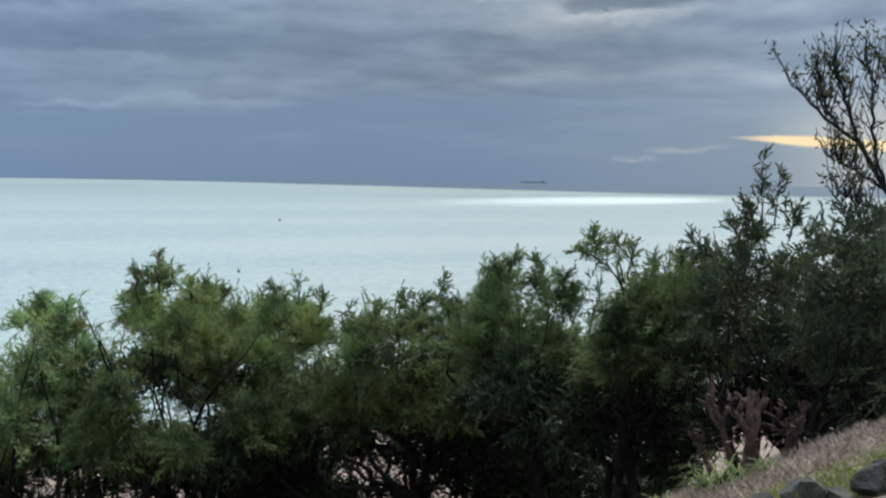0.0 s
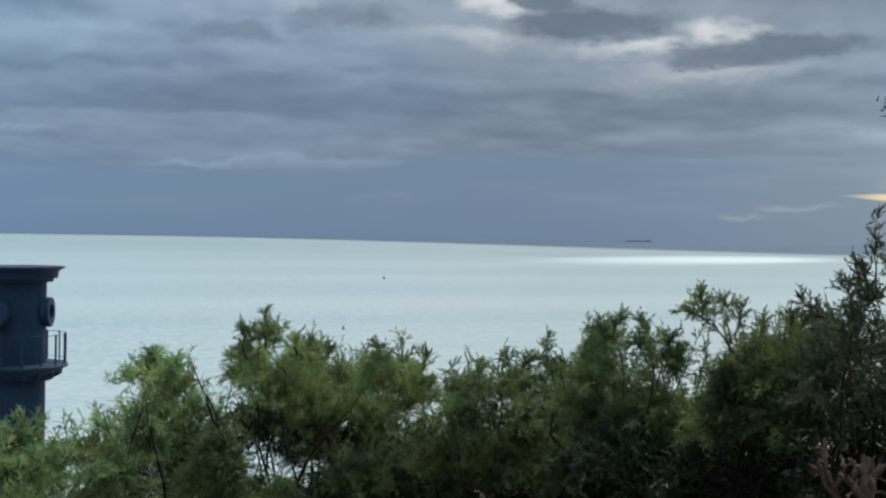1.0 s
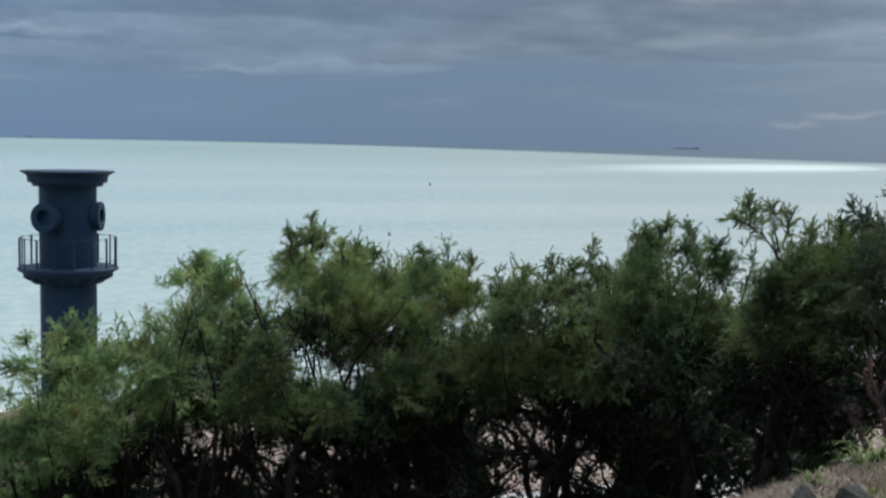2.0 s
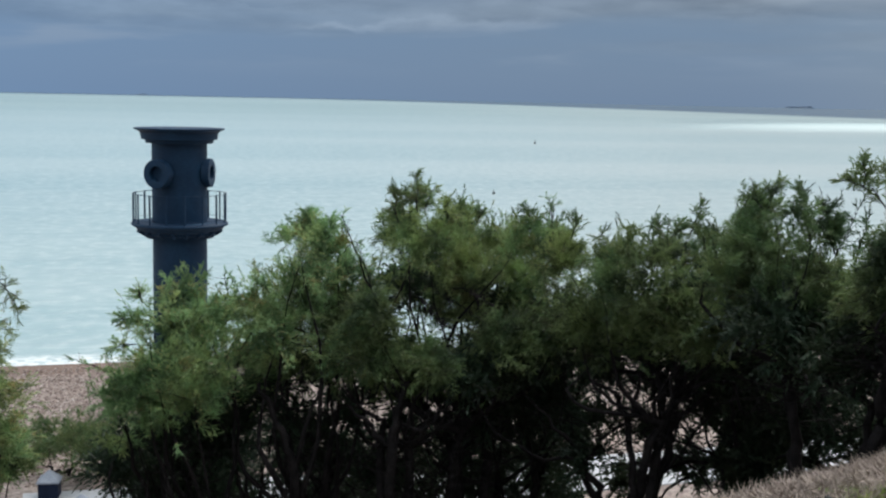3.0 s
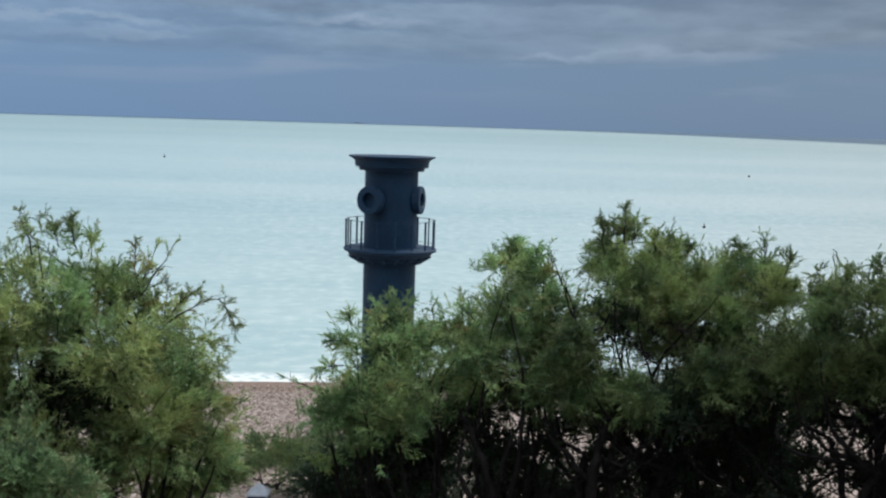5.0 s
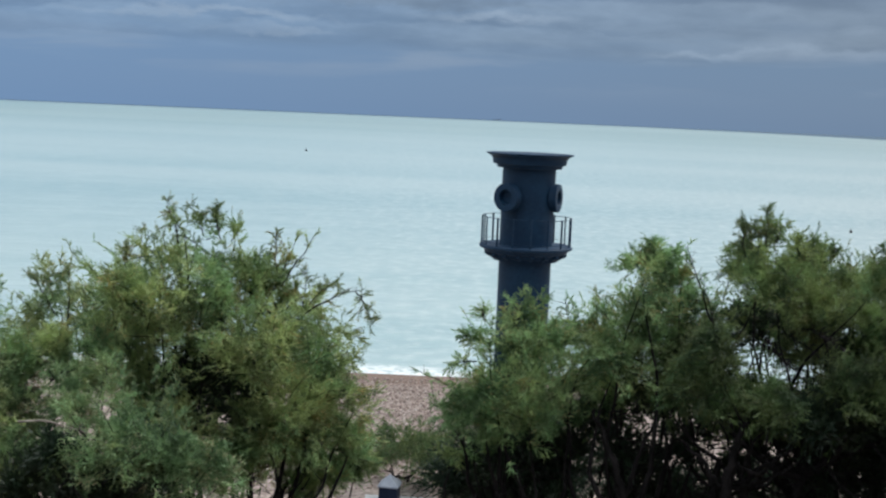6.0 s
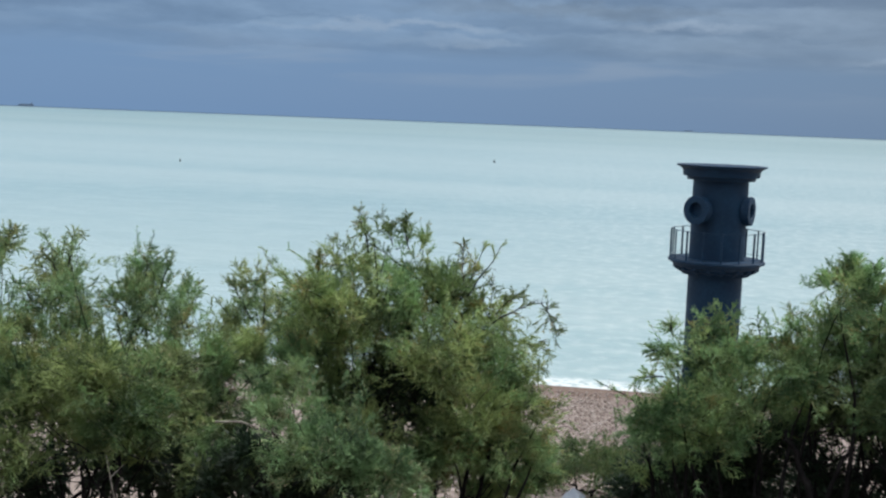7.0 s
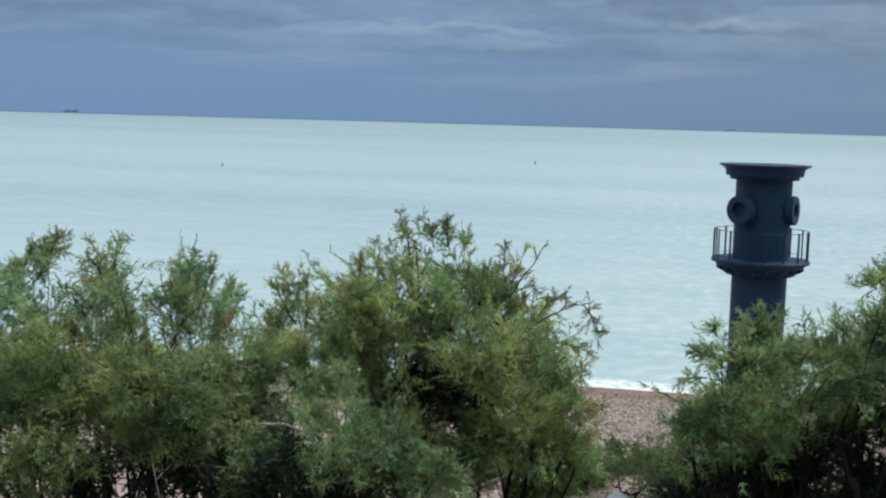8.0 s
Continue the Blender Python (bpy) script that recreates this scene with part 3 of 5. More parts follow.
def leaf_blades(rng, kind, O, W, S):
    """Blades set close along each plume, which droops to its tip."""
    many, blade, width = HABIT[kind][2:5]
    n = len(O)
    t = (np.arange(many) + 0.5) / many
    t = np.repeat(t[None], n, 0) + rng.normal(0, 0.03, (n, many))
    pos = O[:, None] + W[:, None] * (t * S[:, None])[..., None]
    pos[..., 2] -= 0.16 * S[:, None] * t ** 2
    away = W[:, None] + rng.normal(0, 0.34, (n, many, 3)) - np.array([0, 0, 0.12]) * t[..., None]
    away /= np.linalg.norm(away, axis=2)[..., None]
    size = blade * (0.7 + 0.6 * rng.rand(n, many)) * (1.15 - 0.5 * t)
    return blades(rng, pos.reshape(-1, 3), away.reshape(-1, 3), size.ravel(), width * (0.7 + 0.6 * rng.rand(n * many)))


def shoot_growth(rng, kind, a, b, bow, leafy):
    """A free-standing shoot from a to b with short side twigs. Returns its twigs and the start, way and length of its plumes."""
    long = np.linalg.norm(b - a)
    line = bent(rng, a, b, 14, bow, 0.003 + 0.005 * long)
    thick = 0.006 + (0.010 if leafy else 0.002) * long
    twigs, O, W, S = [(line, np.linspace(thick, 0.003, 14))], [], [], []
    tan = np.gradient(line, axis=0)
    tan /= np.linalg.norm(tan, axis=1)[:, None] + 1e-9
    for i in range(3, 14):
        for _ in range(rng.randint(1, 4) if leafy else 6):
            way = tan[i] * 0.7 + rng.normal(0, 0.55, 3) + np.array([0, 0, 0.25])
            way /= np.linalg.norm(way)
            span = rng.uniform(0.06, 0.20) * (1.2 - 0.5 * i / 13)
            twigs.append((bent(rng, line[i], line[i] + way * span, 4, 0.01, 0.008), np.linspace(0.004 if leafy else 0.007, 0.002, 4)))
            if rng.rand() < leafy:
                for u in np.linspace(0.25, 1.0, 5):
                    w = way + rng.normal(0, 0.40, 3)
                    O.append(line[i] + way * span * u)
                    W.append(w / np.linalg.norm(w))
                    S.append(HABIT[kind][1] * rng.uniform(0.4, 0.9))
    return twigs, O, W, S


def tree(kind, foot, seed, lobes, shoots=()):
    """A tree: foot (x, y) on the ground, the clumps of its crown as (x, y, z, radius), and single shoots as (start, end, bow, leafiness)."""
    rng = np.random.RandomState(seed)
    label, category = HABIT[kind][6], HABIT[kind][7]
    gz = ground_z(*foot)
    root = new({"tamarisk": "tamarisk_tree", "mid": "tamarisk_tree", "deep": "tamarisk_tree", "sparse": "tamarisk_tree", "dark": "evergreen_tree", "bush": "tamarisk_bush", "shrub": "shrub", "under": "shade_fill_shrub"}[kind])
    root.location = (foot[0], foot[1], gz)
    tagged(root, label, category, "trees on the bank" if category == "tree" else "bushes on the bank")
    L = np.array(lobes, float) - np.array([foot[0], foot[1], gz, 0.0])
    C, R = L[:, :3], L[:, 3]
    # trunks, each with its own limbs
    n_trunk = {"tamarisk": 3, "mid": 2, "deep": 2, "sparse": 3, "bush": 3, "shrub": 3, "dark": 3, "under": 3}[kind]
    order = np.argsort(np.arctan2(C[:, 1], C[:, 0]) + 0.2 * rng.normal(size=len(C)))
    girth = (0.040 + 0.0060 * C[:, 2].max()) * {"sparse": 0.55, "bush": 0.55, "dark": 0.6}.get(kind, 1.0)
    for g in np.array_split(order, n_trunk):
        mean = C[g].mean(0)
        fork = np.array([mean[0] * 0.5, mean[1] * 0.5, max(0.4, C[:, 2].min() * (0.72 if n_trunk == 2 else 0.5))]) + rng.normal(0, 0.15, 3)
        start = np.array([rng.normal(0, 0.2), rng.normal(0, 0.2), -0.25])
        stems = [(bent(rng, start, fork, 9, 0.0, 0.05), np.linspace(girth * 1.3, girth * 0.85, 9))]
        for i in g:
            goal = C[i] + rng.normal(0, 0.15, 3) * R[i]
            limb = bent(rng, fork, goal, 10, -0.15, 0.045)
            limb += np.sin(np.linspace(0, math.pi, 10))[:, None] * rng.normal(0, 0.30, 3) * np.array([1, 1, 0.4]) + rng.normal(0, 0.012, (10, 3)).cumsum(0)
            stems.append((limb, girth * rng.uniform(0.45, 0.75) * np.linspace(1, 0.06, 10)))
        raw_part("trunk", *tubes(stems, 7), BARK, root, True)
    twigs = []
    for _ in range(140 if kind in ("tamarisk", "mid", "deep") else 14):
        i = rng.randint(len(C))
        a = C[i] * rng.uniform(0.35, 0.8)
        z = rng.normal(0, 1, 3) * np.array([1, 1, 0.5])
        e = a + z / np.linalg.norm(z) * rng.uniform(0.4, 1.0)
        if e[2] > 0.3:
            twigs.append((bent(rng, a, e, 8, 0.1, 0.035), np.linspace(0.009, 0.003, 8)))
    lines = branchlets(rng, kind, C, R)
    for line in lines[::4]:
        twigs.append((line[::2], np.linspace(0.0065, 0.002, 4)))
    if kind in ("tamarisk", "mid", "deep", "bush"):
        # only the outer shell keeps its leaves: deep under the crown most branchlets are bare
        mid = lines[:, 3]
        flat = np.linalg.norm(mid[:, None, :2] - C[None, :, :2], axis=2)
        cover = ((flat < R * 0.9) & (C[None, :, 2] > mid[:, None, 2] + 0.45)).sum(1)
        bare = (cover >= 2) & (rng.rand(len(lines)) < np.where(cover >= 4, 1.4, 1.0) * (0.58 if kind in ("mid", "deep") else 0.25))
        for line in lines[bare][::2]:
            twigs.append((line[::2], np.linspace(0.007, 0.002, 4)))
            side = line[3] + rng.normal(0, 0.16, 3)
            twigs.append((bent(rng, line[2], side, 4, 0.03, 0.02), np.linspace(0.005, 0.002, 4)))
        lines = lines[~bare]
    O, W, S = plumes(rng, kind, lines, 9 if kind in ("under", "shrub", "dark") else 14)
    if kind not in ("under", "shrub"):
        # leading shoots that stand clear of the crown
        tops = lines[rng.rand(len(lines)) < 0.07][:, -1]
        lead = rng.normal(0, 0.3, tops.shape) + np.array([0, 0, 1.0])
        lead /= np.linalg.norm(lead, axis=1)[:, None]
        span = rng.uniform(0.08, 0.30, (len(tops), 1))
        for p, q in zip(tops, tops + lead * span):
            twigs.append((np.array([p, (p + q) / 2, q]), np.array([0.004, 0.003, 0.002])))
        a = np.linspace(0.15, 1.0, 5)[None, :, None]
        O = np.concatenate([O, (tops[:, None] + (lead * span)[:, None] * a).reshape(-1, 3)])
        w = np.repeat(lead[:, None], 5, 1) + rng.normal(0, 0.35, (len(tops), 5, 3))
        W = np.concatenate([W, (w / np.linalg.norm(w, axis=2)[..., None]).reshape(-1, 3)])
        S = np.concatenate([S, np.full(5 * len(tops), HABIT[kind][1] * 0.6)])
    base = np.array([foot[0], foot[1], gz])
    for row in shoots:
        more, o, w, size = shoot_growth(rng, kind, np.array(row[0:3]) - base, np.array(row[3:6]) - base, row[6], row[7])
        twigs += more
        if o:
            O, W, S = np.concatenate([O, o]), np.concatenate([W, w]), np.concatenate([S, size])
    tagged(raw_part("crown", *leaf_blades(rng, kind, O, W, S), LEAF[kind], root), kind="stuff")
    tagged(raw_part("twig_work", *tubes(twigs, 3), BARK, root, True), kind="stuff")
    return root


def thin_tree(foot, limbs):
    """A thin tree of a few bare limbs with upright branchlets and scattered leaves."""
    rng = np.random.RandomState(19)
    gz = ground_z(*foot)
    root = tagged(new("evergreen_tree"), "thin tree with sparse leaves and upright bare branches", "tree", "trees on the bank")
    root.location = (*foot, gz)
    o = np.array([*foot, gz])
    first = np.array(limbs[0], float) - o
    raw_part("trunk", *tubes([(bent(rng, np.array([0, 0, -0.2]), first[0], 8, 0.0, 0.03), np.linspace(0.08, 0.045, 8))], 8), BARK, root, True)
    O, W, S, twigs = [], [], [], []
    for n, limb in enumerate(limbs):
        p = np.array(limb, float) - o
        t = np.linspace(0, len(p) - 1, 16)
        line = np.column_stack([np.interp(t, np.arange(len(p)), p[:, i]) for i in range(3)]) + rng.normal(0, 0.012, (16, 3))
        raw_part("limb", *tubes([(line, np.linspace(0.030 if n == 0 else 0.018, 0.006, 16))], 6), BARK, root, True)
        for i in range(3, 16):
            for _ in range(3):
                up = np.array([rng.normal(-0.1, 0.35), rng.normal(0, 0.35), 0.9])
                up /= np.linalg.norm(up)
                span = rng.uniform(0.15, 0.5)
                twigs.append((bent(rng, line[i], line[i] + up * span, 5, 0.0, 0.012), np.linspace(0.007, 0.002, 5)))
                k = rng.randint(1, 6)
                a = rng.uniform(0.3, 1.05, (k, 1))
                O.append(line[i] + up * span * a + rng.normal(0, 0.02, (k, 3)))
                w = up + rng.normal(0, 0.7, (k, 3))
                W.append(w / np.linalg.norm(w, axis=1)[:, None])
    O, W = np.concatenate(O), np.concatenate(W)
    O, W = np.repeat(O, 2, 0), np.repeat(W, 2, 0) + rng.normal(0, 0.5, (2 * len(W), 3))
    W /= np.linalg.norm(W, axis=1)[:, None]
    v, f = blades(rng, O, W, 0.04 + 0.03 * rng.rand(len(O)), np.full(len(O), 0.022))
    tagged(raw_part("crown", v, f, LEAF["thin"], root), kind="stuff")
    tagged(raw_part("twig_work", *tubes(twigs, 3), BARK, root, True), kind="stuff")


def bough(root, points, girth):
    """A thick crooked limb of a tree, from its foot through the given places."""
    rng = np.random.RandomState(int(girth * 1000) + len(points))
    p = np.vstack([[0.0, 0.0, -0.2], np.array(points, float) - np.array(root.location)])
    t = np.linspace(0, len(p) - 1, 18)
    line = np.column_stack([np.interp(t, np.arange(len(p)), p[:, i]) for i in range(3)])
    line[1:-1] = (line[:-2] + 2 * line[1:-1] + line[2:]) / 4
    line[1:] += rng.normal(0, 0.018, (17, 3))
    raw_part("limb", *tubes([(line, np.linspace(girth, girth * 0.35, 18))], 9), BARK, root, True)


def dead_limb(root, points, girth):
    """A bare pale limb of a tree, through the given places."""
    p = np.array(points, float) - np.array(root.location)
    t = np.linspace(0, len(p) - 1, 12)
    line = np.column_stack([np.interp(t, np.arange(len(p)), p[:, i]) for i in range(3)])
    raw_part("dead_limb", *tubes([(line, np.linspace(girth, girth * 0.5, 12))], 6), BARK_PALE, root, True, "bare pale dead limb")


# ---- trees and bushes ----
tree('tamarisk', (-9.65, 11.48), 1, (
    (-9.71, 11.25, 14.43, 0.24), (-10.28, 11.42, 14.01, 0.48), (-9.72, 10.31, 13.85, 0.44), (-9.45, 11.23, 14.30, 0.34), (-9.07, 11.21, 14.20, 0.37),
    (-9.62, 10.82, 13.52, 0.64), (-10.10, 10.74, 13.12, 0.54), (-9.42, 11.45, 13.47, 0.69), (-9.13, 11.98, 13.83, 0.47), (-8.84, 12.50, 13.61, 0.28),
    (-8.60, 11.32, 13.17, 0.66), (-8.83, 12.47, 12.99, 0.63), (-8.28, 12.34, 12.66, 0.58), (-9.91, 11.39, 12.68, 0.63), (-8.30, 11.78, 12.32, 0.64),
    (-8.80, 11.52, 12.28, 0.53), (-8.73, 12.80, 11.62, 0.48), (-9.32, 12.72, 11.52, 0.41), (-9.96, 10.80, 12.57, 0.46), (-10.61, 11.05, 13.39, 0.40),
    (-9.79, 12.17, 12.59, 0.57), (-9.49, 10.72, 12.17, 0.45), (-8.79, 11.20, 11.79, 0.44), (-7.78, 12.18, 12.09, 0.31), (-7.77, 12.05, 12.44, 0.31),
    (-8.12, 12.46, 11.77, 0.29), (-8.68, 12.48, 11.44, 0.31), (-9.16, 12.13, 11.42, 0.31), (-8.41, 12.66, 11.29, 0.26), (-8.70, 12.46, 11.13, 0.26),
    (-8.10, 12.86, 11.40, 0.20),
), (
    (-9.82, 11.29, 14.28, -10.04, 11.31, 14.77, 0.00, 0.90), (-9.46, 11.32, 14.40, -9.57, 11.34, 14.62, 0.00, 0.90),
    (-9.35, 11.50, 14.36, -9.33, 11.40, 14.70, 0.00, 0.90), (-9.26, 11.60, 14.33, -9.22, 11.68, 14.53, 0.00, 0.90),
    (-8.89, 12.02, 13.37, -9.84, 11.36, 14.37, 0.12, 0.35), (-8.98, 11.96, 13.55, -8.79, 12.32, 14.37, -0.05, 0.55),
    (-8.78, 11.98, 13.77, -8.72, 12.53, 14.34, 0.00, 0.60), (-8.73, 11.90, 13.89, -9.00, 12.15, 14.41, 0.00, 0.40),
    (-8.62, 12.22, 13.37, -8.63, 12.32, 13.92, 0.03, 0.60), (-8.60, 12.07, 13.36, -7.97, 12.45, 13.76, 0.05, 0.35),
    (-8.17, 12.76, 13.70, -8.06, 13.01, 13.25, 0.06, 1.00), (-8.51, 12.24, 13.56, -8.35, 12.58, 13.77, 0.05, 0.80),
    (-8.49, 12.59, 13.11, -8.12, 12.92, 13.03, 0.06, 0.80), (-10.18, 10.73, 13.96, -10.10, 10.68, 14.20, 0.00, 0.80),
))
tree('bush', (-8.58, 9.09), 2, (
    (-8.56, 8.99, 13.10, 0.32), (-8.27, 8.48, 12.81, 0.43), (-8.51, 9.25, 12.37, 0.52), (-8.87, 8.68, 12.43, 0.35), (-8.12, 9.36, 12.33, 0.29),
    (-7.76, 9.50, 12.19, 0.29),
))
tree('sparse', (-12.45, 11.57), 3, (
    (-12.41, 11.75, 13.55, 0.28), (-12.74, 11.84, 13.17, 0.32), (-11.89, 11.59, 13.30, 0.26), (-12.04, 12.03, 12.86, 0.35), (-13.10, 11.96, 12.72, 0.41),
    (-12.75, 12.33, 12.36, 0.55), (-11.39, 11.66, 12.59, 0.42),
), (
    (-12.00, 11.36, 13.14, -12.25, 11.25, 13.59, 0.00, 0.80), (-11.80, 11.39, 12.92, -11.86, 11.48, 13.74, 0.00, 0.60),
    (-11.91, 11.71, 13.19, -11.82, 11.89, 13.45, 0.00, 0.70),
))
tree('sparse', (-12.08, 9.71), 4, (
    (-12.75, 10.15, 13.84, 0.30), (-12.34, 9.51, 13.64, 0.34), (-12.64, 10.30, 13.52, 0.38), (-12.11, 10.25, 13.53, 0.25), (-12.41, 9.84, 13.28, 0.49),
    (-11.46, 9.70, 13.26, 0.35), (-12.73, 10.19, 12.58, 0.51),
), (
    (-12.41, 9.83, 13.33, -12.24, 9.78, 14.13, 0.00, 0.80), (-12.32, 9.95, 13.41, -12.13, 10.05, 14.05, 0.00, 0.60),
    (-12.47, 9.53, 12.73, -12.04, 9.61, 13.44, 0.05, 0.10), (-12.09, 10.23, 13.18, -11.60, 10.05, 13.63, 0.00, 0.70),
    (-12.26, 9.44, 12.81, -12.37, 9.43, 13.38, 0.00, 0.30),
))
tree('sparse', (-12.69, 8.90), 5, (
    (-12.34, 8.58, 14.26, 0.23), (-13.31, 9.12, 13.83, 0.32), (-12.24, 8.67, 13.87, 0.31), (-13.44, 9.08, 13.40, 0.34), (-12.59, 9.00, 13.33, 0.32),
    (-13.15, 8.55, 13.13, 0.29), (-13.10, 9.10, 12.83, 0.46),
), (
    (-12.66, 8.87, 13.98, -12.88, 9.14, 14.34, 0.00, 0.90), (-12.71, 8.79, 13.91, -13.13, 8.83, 14.11, 0.00, 0.80),
    (-12.63, 9.15, 12.94, -12.76, 9.11, 13.66, 0.00, 0.20), (-13.27, 8.46, 13.81, -13.02, 8.62, 13.53, 0.04, 0.30),
))
tree('sparse', (-13.28, 8.00), 6, (
    (-13.68, 8.61, 14.24, 0.24), (-12.96, 7.96, 14.07, 0.24), (-13.81, 8.17, 13.90, 0.23), (-12.42, 7.89, 13.79, 0.23), (-12.74, 7.60, 13.64, 0.31),
    (-13.68, 7.63, 13.66, 0.41), (-13.18, 8.25, 13.16, 0.40), (-13.48, 7.36, 13.14, 0.56),
), (
    (-13.57, 8.09, 13.31, -13.08, 8.28, 14.20, 0.03, 0.40), (-13.34, 8.39, 14.02, -12.94, 8.27, 14.45, 0.00, 0.90),
    (-13.23, 7.89, 13.51, -13.47, 7.92, 13.90, 0.00, 0.70), (-13.36, 8.08, 14.04, -13.27, 8.12, 14.32, 0.00, 0.80),
))
front_tree = tree('mid', (-10.00, 7.49), 7, (
    (-9.60, 7.06, 13.38, 0.43), (-10.55, 7.40, 12.87, 0.54), (-10.41, 6.76, 13.18, 0.45), (-10.92, 6.70, 13.34, 0.40), (-11.33, 6.69, 12.98, 0.55),
    (-9.87, 7.76, 12.93, 0.52), (-10.39, 6.95, 12.71, 0.36), (-10.16, 6.22, 12.58, 0.43), (-9.81, 7.22, 12.83, 0.32), (-10.97, 5.99, 13.04, 0.58),
    (-9.98, 7.92, 12.61, 0.30), (-11.40, 6.08, 12.12, 0.60),
))
low_bush = tree('bush', (-10.10, 8.96), 8, (
    (-10.64, 9.19, 12.71, 0.44), (-10.48, 9.58, 12.67, 0.44), (-10.71, 9.09, 12.23, 0.51), (-10.04, 9.09, 12.41, 0.36), (-9.33, 9.20, 12.75, 0.34),
    (-9.62, 8.40, 12.24, 0.33), (-10.30, 8.56, 13.14, 0.31),
), (
    (-10.21, 8.81, 12.69, -10.54, 8.60, 12.83, 0.05, 0.80), (-9.87, 9.19, 12.82, -9.55, 9.32, 13.07, 0.04, 0.80),
))
tree('shrub', (-23.23, 39.71), 9, (
    (-21.55, 37.81, 3.82, 0.75), (-23.63, 39.48, 2.78, 0.80), (-22.19, 40.27, 3.03, 0.89), (-21.47, 38.58, 3.18, 1.03), (-21.20, 39.21, 2.66, 1.04),
    (-21.36, 40.27, 3.15, 0.84), (-22.89, 38.42, 3.70, 0.56),
))
tree('tamarisk', (-6.51, 14.62), 10, (
    (-6.83, 14.99, 13.29, 0.30), (-6.57, 13.66, 13.20, 0.31), (-7.24, 14.53, 12.73, 0.23), (-6.80, 14.96, 12.79, 0.51), (-6.21, 14.74, 13.07, 0.33),
    (-5.98, 14.26, 12.69, 0.56), (-6.94, 14.93, 12.20, 0.68), (-6.82, 13.83, 12.31, 0.41), (-7.04, 13.56, 12.16, 0.28), (-6.16, 15.63, 12.24, 0.47),
    (-6.23, 13.78, 12.17, 0.44), (-7.05, 14.39, 11.65, 0.31), (-6.24, 15.33, 11.99, 0.47), (-7.54, 14.33, 11.36, 0.22),
), (
    (-5.86, 14.50, 13.10, -5.83, 14.08, 13.65, 0.00, 0.70), (-7.03, 13.89, 12.23, -7.68, 13.66, 12.56, 0.05, 0.50),
    (-6.82, 13.92, 13.01, -7.02, 13.64, 13.15, 0.03, 0.90), (-6.80, 13.76, 13.34, -6.98, 13.98, 13.45, 0.00, 0.90),
    (-5.68, 14.24, 13.16, -5.51, 14.20, 13.43, 0.00, 0.70), (-6.99, 13.94, 12.76, -7.35, 13.96, 12.65, 0.03, 0.70),
))
bank_tree = tree('tamarisk', (-5.10, 15.17), 11, (
    (-4.90, 14.64, 14.21, 0.26), (-4.93, 14.33, 14.03, 0.35), (-4.73, 15.22, 13.99, 0.26), (-4.77, 15.69, 13.59, 0.43), (-5.42, 14.90, 13.32, 0.42),
    (-5.07, 15.15, 13.40, 0.58), (-5.33, 14.17, 13.14, 0.47), (-5.19, 15.11, 12.77, 0.66), (-4.85, 16.06, 12.81, 0.61), (-4.94, 15.87, 12.43, 0.45),
    (-5.68, 15.39, 12.35, 0.41), (-4.13, 14.74, 12.70, 0.38), (-4.12, 16.18, 12.31, 0.33),
), (
    (-4.12, 14.78, 13.54, -4.42, 14.51, 14.47, 0.00, 0.40), (-3.99, 14.96, 13.01, -4.38, 15.03, 14.08, 0.05, 0.20),
    (-4.94, 14.65, 14.22, -4.90, 14.69, 14.46, 0.00, 0.90), (-5.32, 14.30, 13.49, -5.54, 14.43, 13.57, 0.00, 0.90),
    (-5.23, 14.83, 14.03, -5.29, 14.83, 14.15, 0.00, 0.90), (-4.71, 14.89, 14.14, -4.59, 14.58, 14.42, 0.00, 0.80),
))
bough(bank_tree, ((-5.02, 14.45, 11.17), (-5.23, 14.38, 11.77), (-5.46, 14.29, 12.27)), 0.075)
bough(bank_tree, ((-5.02, 14.45, 11.17), (-4.89, 14.50, 11.71), (-4.73, 14.55, 12.18)), 0.050)
